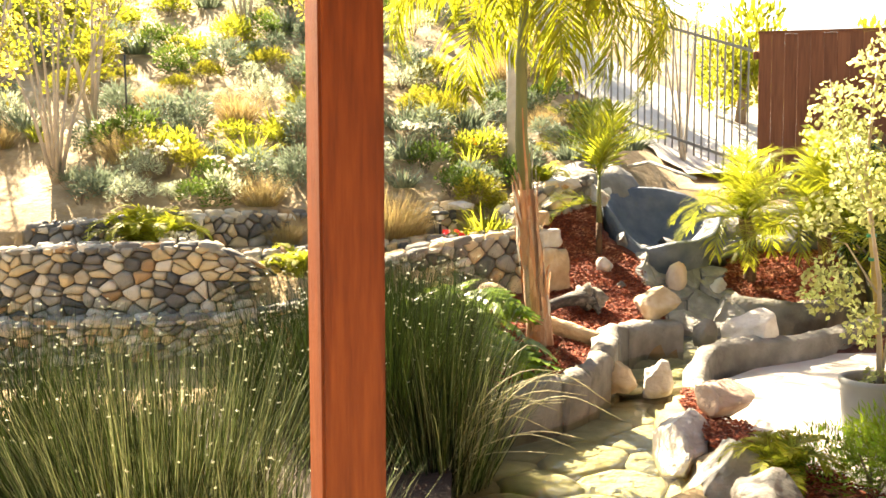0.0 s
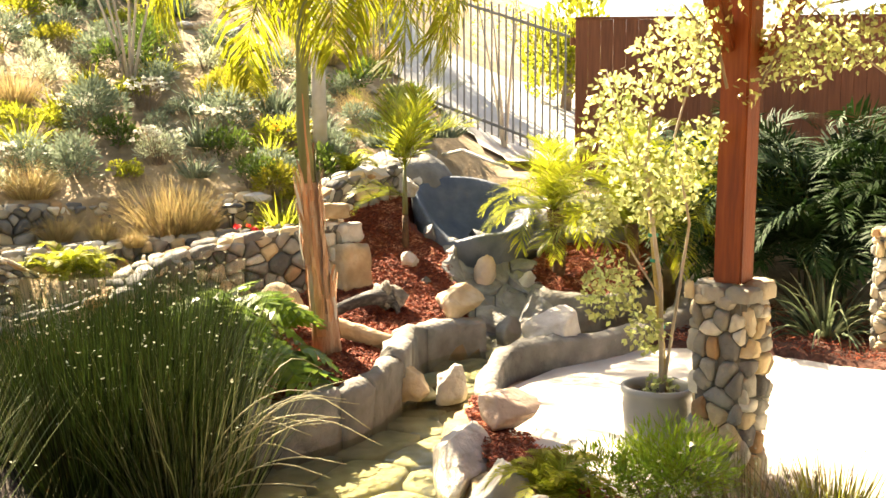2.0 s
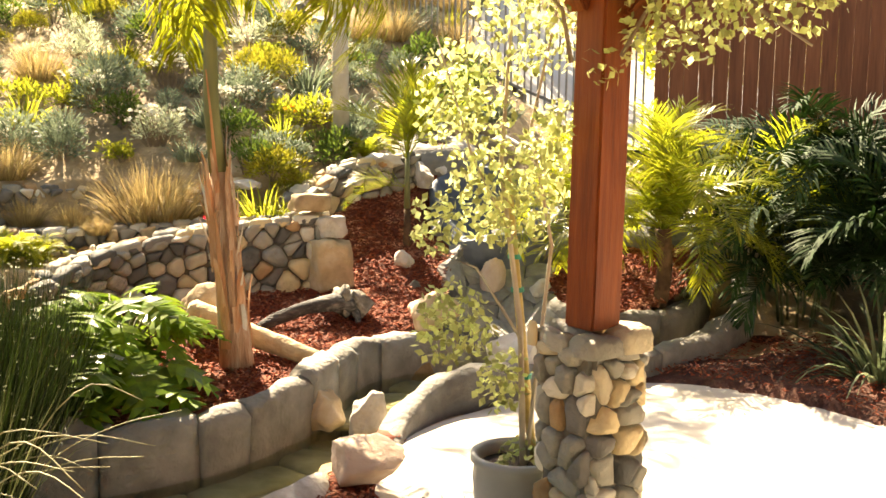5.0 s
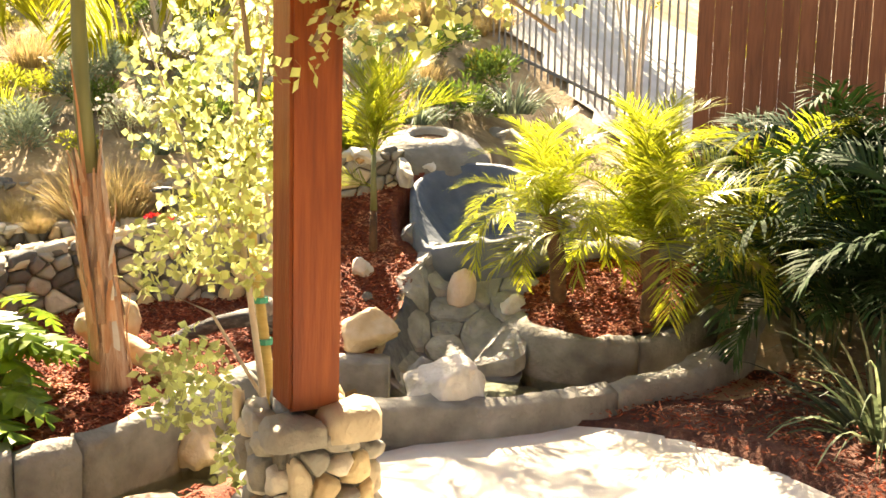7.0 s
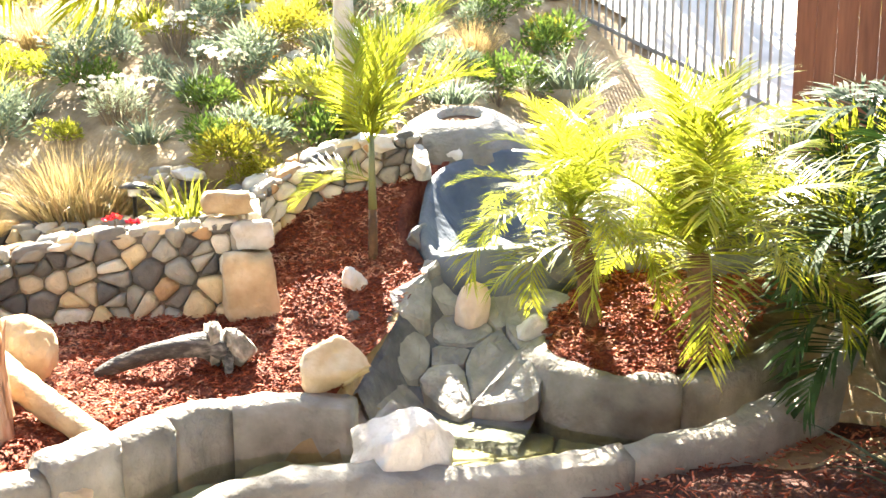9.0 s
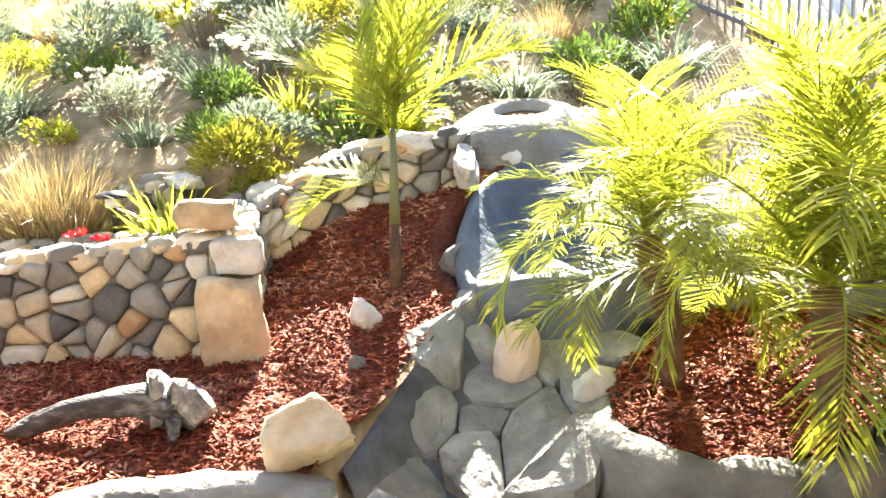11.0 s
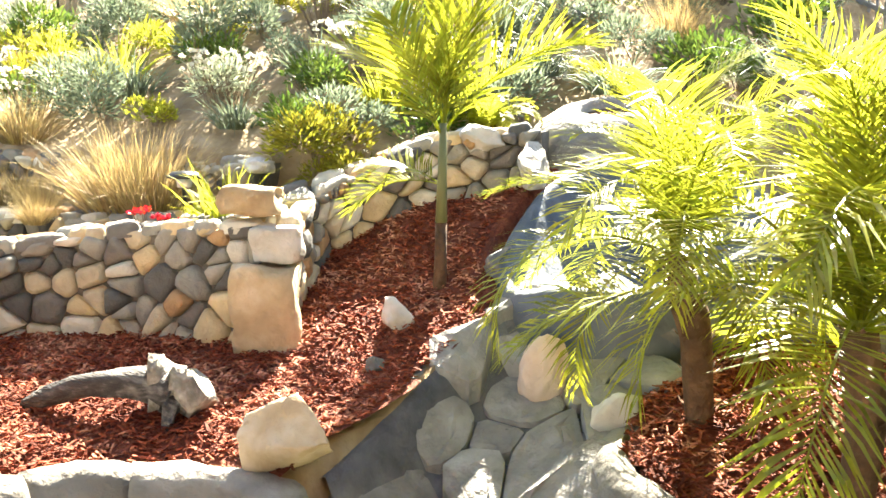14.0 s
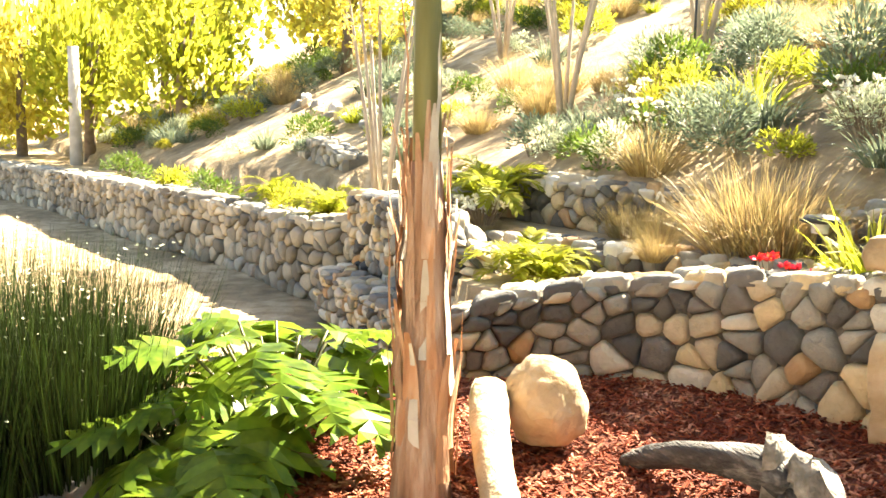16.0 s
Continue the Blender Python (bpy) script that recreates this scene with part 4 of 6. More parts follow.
log = place("driftwood", log_mesh("driftwood", [(0.61, 7.15, -0.09), (0.74, 7.19, -0.03), (0.92, 7.27, 0.03), (1.06, 7.36, 0.04), (1.14, 7.42, 0.0)], 0.028, 0.072, WOODGREY, 3), None,
            "weathered grey driftwood log lying on red mulch", "driftwood")
place("broken_end", log_mesh("broken_end", [(1.08, 7.37, 0.05), (1.16, 7.45, 0.04), (1.25, 7.47, -0.03)], 0.085, 0.06, SPLINTER, 8, 0.9), log, "splintered pale end of the log")
place("knot", log_mesh("knot", [(1.16, 7.41, 0.0), (1.20, 7.36, -0.05), (1.22, 7.33, -0.12)], 0.04, 0.012, WOODGREY, 9, 0.7), log, "dark broken branch stub")
place("log_edging", log_mesh("log_edging", [(0.33, 6.75, 0.09), (0.50, 6.69, 0.05), (0.80, 6.62, -0.05), (1.10, 6.56, -0.14)], 0.07, 0.055, TANROCK, 5, 0.15), None,
      "smooth tan timber edging half sunk in mulch", "edging")

# ---- pool floor, steps, basin ----
def flagstones(outline, z, cell, seed, label):
    root = empty("pool_floor", (outline[0][0], outline[0][1], z), label, "pool floor")
    root["kind"] = "structure"
    r = random.Random(seed)
    x0, x1 = min(p[0] for p in outline), max(p[0] for p in outline)
    y0, y1 = min(p[1] for p in outline), max(p[1] for p in outline)
    for poly in voronoi_cells(x1 - x0, y1 - y0, cell, r):
        c = (sum(p[0] for p in poly) / len(poly) + x0, sum(p[1] for p in poly) / len(poly) + y0)
        if not inside(c[0], c[1], outline):
            continue
        g = stone_geom(poly, 0.006, 0.02, r)
        if g:
            P = [Vector((u + x0, v + y0, z + o * (1.0 if o > 0 else 1.0))) for u, v, o in g[0]]
            mid = sum(P, Vector()) / len(P)
            place("flagstone", mesh_from("flagstone", [p - mid for p in P], g[1], POOLSTONE, True), root, at=mid - Vector(root.location))


flagstones([(1.05, 6.5), (1.75, 6.35), (2.3, 6.85), (3.2, 7.55), (4.0, 8.6), (3.9, 9.1), (3.2, 8.4), (2.6, 8.3), (2.4, 8.6), (1.8, 8.4), (1.85, 7.3), (1.3, 7.2)], -0.45, 0.40, 61, "flat yellow-green flagstones under shallow water")
flagstones([(-0.3, 3.2), (1.3, 3.2), (1.5, 5.7), (1.6, 6.2), (1.05, 6.3), (0.7, 5.5), (0.1, 5.1), (-0.4, 4.6)], -0.53, 0.45, 62, "flat flagstones under the lower pool")
def chute_z(x, y):
    """The dry cascade: a stepped floor between two rock ridges."""
    floor = float(np.interp(y, [7.3, 7.66, 7.7, 7.98, 8.02, 8.22, 8.26, 8.42, 8.6], [-0.50, -0.46, -0.37, -0.33, -0.25, -0.20, -0.10, -0.05, 0.10]))
    lx, lz = float(np.interp(y, [7.3, 7.6, 8.1, 8.6], [1.80, 1.76, 1.72, 1.80])), float(np.interp(y, [7.3, 7.6, 8.1, 8.6, 8.8], [-0.24, -0.14, 0.05, 0.30, 0.42]))
    rx, rz = float(np.interp(y, [7.7, 8.1, 8.6], [2.42, 2.36, 2.30])), float(np.interp(y, [7.9, 8.05, 8.3, 8.6], [-0.50, -0.16, -0.04, 0.12]))
    left = lz - max(0.0, x - lx) * 2.2 - max(0.0, lx - x) * 0.7
    right = rz - max(0.0, rx - x) * 1.5 - max(0.0, x - rx) * 0.6
    return max(floor, left, right)


CHUTE = (1.56, 7.54, 2.54, 8.72)
cascade = empty("rock_cascade", (2.0, 8.0, -0.45), "dry waterfall chute of large tilted grey rock slabs with dark joints", "waterfall")
xs_, ys_ = np.arange(CHUTE[0] + 0.04, CHUTE[2], 0.04), np.arange(CHUTE[1] + 0.04, CHUTE[3], 0.04)
bed_me = grid_mesh("mortar_bed", list(xs_ - 2.0), list(ys_ - 8.0), DARKROCK, lambda x, y: chute_z(x + 2.0, y + 8.0) - 0.035 + 0.45)
place("mortar_bed", bed_me, cascade, "dark rough mortar under the slabs")
r = random.Random(88)
for poly in voronoi_cells(CHUTE[2] - CHUTE[0], CHUTE[3] - CHUTE[1], 0.36, r):
    g = stone_geom(poly, 0.006, 0.012, r)
    if g:
        cx, cy = g[2][0] + CHUTE[0], g[2][1] + CHUTE[1]
        if cx > 1.98 and cy < 7.9:
            continue
        z0 = chute_z(cx, cy)
        gx, gy = (chute_z(cx + 0.08, cy) - chute_z(cx - 0.08, cy)) / 0.16, (chute_z(cx, cy + 0.08) - chute_z(cx, cy - 0.08)) / 0.16
        gx, gy = max(-0.8, min(0.8, gx)) + r.uniform(-0.08, 0.08), max(-0.7, min(0.7, gy)) + r.uniform(-0.08, 0.08)
        P = []
        for u, v, o in g[0]:
            x, y = u + CHUTE[0], v + CHUTE[1]
            plane = z0 + gx * (x - cx) + gy * (y - cy)
            P.append(Vector((x, y, (plane * 0.7 + chute_z(x, y) * 0.3) + (o if o > 0 else -0.09) + 0.02 * noise.noise((x * 9, y * 9, 4)))))
        mid = sum(P, Vector()) / len(P)
        place("slab", mesh_from("slab", [p - mid for p in P], g[1], STEPROCK), cascade, at=mid - Vector(cascade.location))


def ledge(name, pts, depth, label, seed, mat):
    """An overhanging basin lip: a thick worn edge over a hollow dark face."""
    path = lerp_path(pts, 0.05)
    verts, faces = [], []
    prof = [(0.75, 0.0), (0.35, 0.07), (0.0, 0.035), (-0.06, -0.03), (0.02, -0.08), (0.22, -0.14), (0.26, -0.45)]
    n, m = len(path), len(prof)
    for i, p in enumerate(path):
        d = (path[min(n - 1, i + 1)] - path[max(0, i - 1)])[:2]
        d = d / (np.linalg.norm(d) + 1e-9)
        back = np.array([-d[1], d[0]])
        for j, (u, h) in enumerate(prof):
            w = 0.03 * noise.noise(Vector((p[0] * 3, p[1] * 3, j * 0.7 + seed)))
            q = p[:2] + back * (u * depth + w)
            verts.append((q[0], q[1], p[2] + h + w * 0.6))
    for i in range(n - 1):
        for j in range(m - 1):
            faces.append((i * m + j, (i + 1) * m + j, (i + 1) * m + j + 1, i * m + j + 1))
    return place(name, mesh_from(name, verts, faces, mat, True), None, label, "rock")


ledge("basin_ledge", [(2.02, 8.70, 0.30), (2.30, 8.72, 0.24), (2.62, 8.86, 0.26), (2.95, 8.95, 0.30), (3.3, 8.92, 0.28), (3.7, 9.05, 0.32)], 0.62, "overhanging grey rock lip above the palm planter", 3, DARKROCK)
ledge("basin_ledge", [(2.5, 9.35, 0.52), (2.9, 9.5, 0.56), (3.3, 9.42, 0.55), (3.9, 9.6, 0.58)], 0.7, "upper grey rock lip behind the palms", 7, STEPROCK)
bm = bmesh.new()
rings, segs = 16, 48
vs = []
for i in range(rings + 1):
    f_ = i / rings
    for j in range(segs):
        a = 2 * math.pi * j / segs
        w = 1 + 0.05 * math.sin(3 * a + 1) + 0.03 * math.sin(5 * a)
        x, y = 0.50 * f_ * w * math.cos(a), 0.52 * f_ * w * math.sin(a)
        rim = 0.33 + 0.22 * math.sin(a) - 0.04 * math.cos(a)
        if math.sin(a) < 0:
            rim -= 0.10 * math.exp(-((a - 4.2) / 0.35) ** 2)
        vs.append(bm.verts.new((x, y, rim * f_ ** 2.6 + 0.012 * noise.noise((x * 6, y * 6, 0)))))
for i in range(1, rings):
    for j in range(segs):
        a, b = i * segs + j, i * segs + (j + 1) % segs
        bm.faces.new((vs[a], vs[b], vs[b + segs], vs[a + segs]))
bm.faces.new([vs[segs + j] for j in range(segs)])
ring = [vs[rings * segs + j] for j in range(segs)]
for k, dz in ((1.05, 0.015), (1.11, -0.01), (1.10, -0.12), (0.96, -0.62)):
    nxt = [bm.verts.new((v.co.x * k, v.co.y * k, v.co.z + dz)) for v in vs[rings * segs:rings * segs + segs]]
    for j in range(segs):
        bm.faces.new((ring[j], ring[(j + 1) % segs], nxt[(j + 1) % segs], nxt[j]))
    ring = nxt
bmesh.ops.delete(bm, geom=[v for v in bm.verts if not v.link_faces], context="VERTS")
bmesh.ops.recalc_face_normals(bm, faces=bm.faces[:])
me = bpy.data.meshes.new("waterfall_basin")
bm.to_mesh(me)
bm.free()
me.materials.append(SHELL)
me.polygons.foreach_set("use_smooth", [True] * len(me.polygons))
basin = place("waterfall_basin", me, None, "dry shell-shaped waterfall basin with a worn rim, its shade put into dark blue-grey", "basin")
basin.location = (2.04, 9.12, 0.25)


for i, (x, y, z, sx, sy, sz) in enumerate([(1.62, 8.78, 0.34, 0.1, 0.13, 0.12), (2.75, 9.3, 0.42, 0.2, 0.16, 0.14), (3.35, 9.2, 0.42, 0.26, 0.18, 0.2)]):
    boulder("boulder", (x, y, z), (sx, sy, sz), 70 + i, (DARKROCK, STEPROCK)[i % 2], "rough grey rock packed round the waterfall basin", rz=i * 40)


# ---- palms ----
def frond_mesh(name, L_, n, leaflet, width, arch, mat, seed, droop=0.3, angle=50, up=0.25, stem=0.006, start=0.12):
    """A feather leaf along +x that rises and bends over."""
    r = random.Random(seed)
    g = Geo()
    pts = []
    for i in range(13):
        t = i / 12
        th = radians(55) * (1 - 0.6 * t) - arch * t * t
        if not pts:
            pts.append(Vector((0, 0, 0)))
        else:
            pts.append(pts[-1] + Vector((math.cos(th), 0, math.sin(th))) * L_ / 12)
    g.tube(pts, stem, stem * 0.25, 4)
    for i in range(n):
        t = start + (1 - start) * i / (n - 1)
        k = t * 12
        a = min(11, int(k))
        p = pts[a].lerp(pts[a + 1], k - a)
        d = (pts[a + 1] - pts[a]).normalized()
        nrm = Vector((0, 1, 0)).cross(d) * -1
        ll = leaflet * (0.45 + 0.75 * math.sin(math.pi * min(1, t * 0.85 + 0.1))) * r.uniform(0.85, 1.1)
        for s in (-1, 1):
            ang = radians(angle * (1.15 - 0.6 * t) + r.uniform(-8, 8))
            v = (d * math.cos(ang) + Vector((0, s, 0)) * math.sin(ang) + nrm * r.uniform(up - 0.15, up + 0.15)).normalized()
            mid = p + v * ll * 0.55
            v2 = (v + Vector((0, 0, -droop * 1.5))).normalized()
            side = v.cross(nrm).normalized() * width / 2
            q = len(g.v)
            g.v += [p - side * 0.4, p + side * 0.4, mid + side, mid - side, mid + v2 * ll * 0.5]
            g.f += [(q, q + 1, q + 2, q + 3), (q + 3, q + 2, q + 4)]
    return g.mesh(name, mat)


def crown(root, at, meshes, count, seed, tilt=(-50, 25), name="frond", twist=20, scale=(0.85, 1.1)):
    r = random.Random(seed)
    for i in range(count):
        f_ = (i + 0.5) / count
        az = i * 137.5 + r.uniform(-15, 15)
        t = tilt[0] + (tilt[1] - tilt[0]) * f_ + r.uniform(-8, 8)
        ob = place(name, meshes[i % len(meshes)], root)
        s = r.uniform(*scale)
        ob.matrix_basis = Matrix.Translation(at) @ pose(0, 0, 0, 0, 0, az) @ pose(0, 0, 0, r.uniform(-twist, twist), -t, 0) @ Matrix.Diagonal((s, s, s, 1))


PYGMY = [frond_mesh("frond", 0.82, 52, 0.20, 0.008, 0.7 + 0.3 * i, PALM_LEAF, i, 0.25, 58) for i in range(4)]


PALMBARK = ramp_mat("leaf_base_bark", [(0.03, 0.016, 0.008), (0.10, 0.055, 0.028), (0.24, 0.14, 0.07)], 12, 0.9, 1.0, 30)


def rough_trunk(name, pts, r0, r1, mat, scales=True):
    g = Geo()
    P = [Vector(p[:3]) for p in lerp_path(pts, 0.02)]
    g.tube(P, r0, r1, 12, 0.25)
    if scales:
        r = random.Random(len(P))
        for i, p in enumerate(P):
            for j in range(7):
                a = i * 2.4 + j * 0.9
                rr = r0 + (r1 - r0) * i / len(P)
                d = Vector((math.cos(a), math.sin(a), 0.9)).normalized()
                g.quad_leaf(p + Vector((math.cos(a), math.sin(a), 0)) * rr * 0.85, d, Vector((math.cos(a), math.sin(a), -1)).normalized(), 0.045, 0.02, 0.004)
    return g.mesh(name, mat, True)


def pygmy_palm(base, top, count, seed, label, tilt=(-62, 30), scale=(0.85, 1.1)):
    root = empty("pygmy_palm", base, label, "palm tree", "pygmy date palms in the planter")
    b = Vector(base)
    m = (Vector(base) + Vector(top)) / 2 + Vector((0.03, 0, 0))
    place("trunk", rough_trunk("trunk", [tuple(Vector(base) - b + Vector((0, 0, -0.1))), tuple(m - b), tuple(Vector(top) - b)], 0.05, 0.058, PALMBARK), root, "rough brown trunk with old leaf bases")
    crown(root, Vector(top) - b, PYGMY, count, seed, tilt, scale=scale)
    return root


pygmy_palm((2.68, 8.46, 0.03), (2.60, 8.34, 0.58), 25, 71, "small leaning pygmy date palm with arching feathery fronds", (-55, 50), (0.8, 1.05))
pygmy_palm((3.24, 8.30, -0.08), (3.24, 8.22, 0.46), 28, 72, "low full pygmy date palm with long drooping fronds", (-48, 76), (1.0, 1.35))

# king palm in the mulch
def king_palm(base):
    root = empty("king_palm", base, "young slim king palm with upright green fronds in mulch", "palm tree")
    place("trunk", rough_trunk("trunk", [(0, 0, -0.05), (0.0, 0, 0.12), (0.0, 0, 0.3)], 0.032, 0.024, PALMBARK, False), root, "brown ringed lower trunk")
    place("crownshaft", rough_trunk("crownshaft", [(0, 0, 0.3), (0, 0, 0.5), (0.0, 0.0, 0.72)], 0.026, 0.014, SHAFT, False), root, "smooth green crownshaft")
    fr = [frond_mesh("frond", 0.78, 36, 0.25, 0.013, 0.55, PALM_LEAF, 40 + i, 0.15, 45, 0.3) for i in range(2)]
    r = random.Random(4)
    for i, (az, t, z, s) in enumerate([(80, 40, 0.70, 1.0), (-100, 38, 0.7, 0.95), (20, 36, 0.7, 0.95), (10, 8, 0.68, 0.95), (190, 14, 0.66, 0.85), (60, 22, 0.7, 1.1), (-60, 20, 0.66, 0.9), (150, 26, 0.7, 1.05), (200, -42, 0.46, 0.62), (172, -24, 0.46, 0.6), (-10, 30, 0.7, 1.1)]):
        ob = place("frond", fr[i % 2], root)
        ob.matrix_basis = Matrix.Translation((0, 0, z)) @ pose(0, 0, 0, 0, 0, az) @ pose(0, 0, 0, r.uniform(-30, 30), -t, 0) @ Matrix.Diagonal((s, s, s, 1))


king_palm((1.38, 8.62, 0.24))


def queen_palm(base):
    root = empty("queen_palm", base, "tall palm with a peeling tan and red-brown trunk and drooping crown", "palm tree")
    place("trunk", rough_trunk("trunk", [(0, 0, -0.1), (-0.02, 0, 0.15), (-0.06, 0.02, 0.6), (-0.10, 0.03, 1.05)], 0.10, 0.048, BARK, False), root, "fibrous lower trunk")
    place("crownshaft", rough_trunk("crownshaft", [(-0.10, 0.03, 1.0), (-0.13, 0.03, 1.4), (-0.13, 0.02, 1.9), (-0.10, 0.0, 2.5)], 0.046, 0.028, SHAFT, False), root, "smooth green upper trunk")
    r = random.Random(9)
    for i in range(40):
        a = i * 2.4
        z0 = r.uniform(-0.02, 0.95)
        L_ = r.uniform(0.3, 0.65)
        g = Geo()
        w = r.uniform(0.03, 0.06)
        k = 0
        for j in range(9):
            z = z0 + L_ * j / 8
            cx = -0.02 - 0.08 * z
            rr = 0.115 - 0.050 * z + 0.022 * noise.noise((i * 3.1, z * 6, 0)) + (0.045 * (j / 8) ** 3)
            ww = w * (1 - (j / 8) ** 2 * 0.8) / 0.1
            for t in (-0.5, 0, 0.5):
                g.v.append(Vector((cx + rr * math.cos(a + t * ww), 0.015 + rr * math.sin(a + t * ww), z)))
        for j in range(8):
            for t in range(2):
                q = j * 3 + t
                g.f.append((q, q + 1, q + 4, q + 3))
        place("sheath", g.mesh("sheath", (PEEL, PALEBARK, BARK, PEEL)[i % 4]), root)
    fr = [frond_mesh("frond", 1.5, 60, 0.42, 0.016, 2.0, QUEEN_LEAF, 50 + i, 0.9, 55, 0.0, 0.011) for i in range(3)]
    crown(root, Vector((-0.10, 0.0, 2.40)), fr, 20, 12, (-45, 25), scale=(0.85, 1.0))


queen_palm((0.69, 6.41, -0.13))

# hedge of clumping palms, darkened in leaf colour to look shaded
def clump_palm(at, h, seed, label, count=26, mat_frs=None):
    root = empty("clumping_palm", at, label, "palm", "clumping palms along the fence")
    r = random.Random(seed)
    for i in range(count):
        a, d = r.uniform(0, 6.28), r.uniform(0, 0.25)
        ob = place("frond", mat_frs[i % len(mat_frs)], root)
        ob.matrix_basis = Matrix.Translation((d * math.cos(a), d * math.sin(a), h * r.uniform(0.15, 0.95))) @ pose(0, 0, 0, 0, 0, math.degrees(a) + r.uniform(-30, 30)) @ pose(0, 0, 0, r.uniform(-30, 30), -r.uniform(-5, 38), 0)
    for i in range(7):
        g = Geo()
        a = i * 0.9
        g.tube([Vector((0.12 * math.cos(a), 0.12 * math.sin(a), -0.05)), Vector((0.16 * math.cos(a), 0.16 * math.sin(a), h * 0.35)), Vector((0.22 * math.cos(a), 0.22 * math.sin(a), h * 0.65))], 0.012, 0.008, 6)
        place("cane", g.mesh("cane", SHAFT, True), root)
    return root


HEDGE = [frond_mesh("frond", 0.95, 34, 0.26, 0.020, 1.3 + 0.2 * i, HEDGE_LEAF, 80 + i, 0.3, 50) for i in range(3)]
# fronds in the brighter palm leaf colour, to look sunlit
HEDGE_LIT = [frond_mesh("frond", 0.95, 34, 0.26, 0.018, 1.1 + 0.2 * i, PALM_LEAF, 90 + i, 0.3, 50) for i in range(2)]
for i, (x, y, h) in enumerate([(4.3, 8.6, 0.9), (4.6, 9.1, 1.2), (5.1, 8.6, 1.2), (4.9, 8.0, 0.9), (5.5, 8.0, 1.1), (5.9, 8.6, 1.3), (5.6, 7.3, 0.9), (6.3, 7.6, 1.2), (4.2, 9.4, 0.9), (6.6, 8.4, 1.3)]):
    clump_palm((x, y, ground_z(x, y)), h, 100 + i, "dense clumping palm with shade put into its dark-green leaves", 34, HEDGE + (HEDGE_LIT[:1] if i in (0, 8) else []))


# ---- shrubs ----
def leafy(name, mat, radius, n, leaf, width, seed, flat=0.8, lobes=6, up=0.3):
    """Leaves round a few lobes, so that the outline is uneven."""
    r = random.Random(seed)
    g = Geo()
    L_ = [(Vector((r.uniform(-0.55, 0.55), r.uniform(-0.55, 0.55), r.uniform(0.15, 0.9) * flat)) * radius, radius * r.uniform(0.35, 0.6)) for _ in range(lobes)]
    for i in range(n):
        c, q = L_[i % lobes]
        d = rand_dir(r, -0.3)
        p = c + d * q * r.uniform(0.55, 1.05)
        p.z = max(p.z, 0.01)
        v = (d + Vector((0, 0, up)) + rand_dir(r) * 0.6).normalized()
        g.quad_leaf(p, v, rand_dir(r), leaf * r.uniform(0.6, 1.3), width * r.uniform(0.7, 1.2))
    return g.mesh(name, mat)


def tuft(name, mat, radius, height, n, width, seed, bend=0.35, spread=0.5, segs=3):
    r = random.Random(seed)
    g = Geo()
    for i in range(n):
        a, d = r.uniform(0, 2 * math.pi), radius * 0.45 * math.sqrt(r.random())
        p = Vector((d * math.cos(a), d * math.sin(a), -0.02))
        t = spread * (d / (radius * 0.45 + 1e-6)) * r.uniform(0.4, 1.3)
        v = Vector((math.cos(a) * t + r.gauss(0, 0.09), math.sin(a) * t + r.gauss(0, 0.09), 1)).normalized()
        g.blade(p, v, height * r.uniform(0.55, 1.1), width, bend * (r.uniform(0.3, 1.5) if r.random() < 0.88 else r.uniform(2, 4)), r, segs)
    return g.mesh(name, mat)


def stems(name, mat, radius, height, n, seed, r0=0.006):
    r = random.Random(seed)
    g = Geo()
    for i in range(n):
        a, d = r.uniform(0, 6.28), radius * r.uniform(0.2, 0.8)
        g.tube([Vector((0, 0, -0.05)), Vector((d * 0.4 * math.cos(a), d * 0.4 * math.sin(a), height * 0.4)), Vector((d * math.cos(a), d * math.sin(a), height * r.uniform(0.6, 1)))], r0, r0 * 0.4, 4)
    return g.mesh(name, mat)


KINDS = {
    "lavender": ("silver-green shrub with fine narrow leaves", "shrub", [leafy("foliage", SILVER_LEAF, 0.3, 900, 0.06, 0.010, 200 + i) for i in range(2)], 0.25),
    "sage_bush": ("grey-green mounded shrub on dry soil", "shrub", [leafy("foliage", BLUE_LEAF, 0.32, 900, 0.06, 0.014, 210 + i) for i in range(2)], 0.25),
    "lime_shrub": ("lime-green leafy shrub glowing in the sun", "shrub", [leafy("foliage", LIME_LEAF, 0.3, 800, 0.06, 0.020, 220 + i) for i in range(2)], 0.25),
    "green_shrub": ("mid-green leafy shrub on the slope", "shrub", [leafy("foliage", GREEN_LEAF, 0.32, 900, 0.06, 0.018, 230 + i) for i in range(2)], 0.25),
    "agapanthus": ("blue-green strap-leaved clump on the slope", "plant", [tuft("foliage", BLUE_LEAF, 0.34, 0.42, 150, 0.022, 240 + i, 0.9, 0.9, 4) for i in range(2)], 0.0),
    "fountain_grass": ("dry tan fountain grass with fine arching blades", "grass", [tuft("foliage", TAN_LEAF, 0.36, 0.5, 800, 0.006, 250 + i, 0.35, 0.8, 4) for i in range(2)], 0.0),
    "daylily": ("bright green strap-leaved clump", "plant", [tuft("foliage", LIME_LEAF, 0.3, 0.36, 110, 0.026, 260 + i, 0.7, 0.9, 4) for i in range(2)], 0.0),
    "yellow_bush": ("olive-yellow rounded needle-leaved bush", "shrub", [leafy("foliage", leaf_mat("olive_needle", (0.12, 0.13, 0.01), (0.38, 0.33, 0.04), 0.5), 0.3, 1600, 0.05, 0.012, 270 + i, 0.9, 5) for i in range(2)], 0.25),
    "fern": ("bright green fern with feathery arching fronds", "fern", None, 0.0),
}
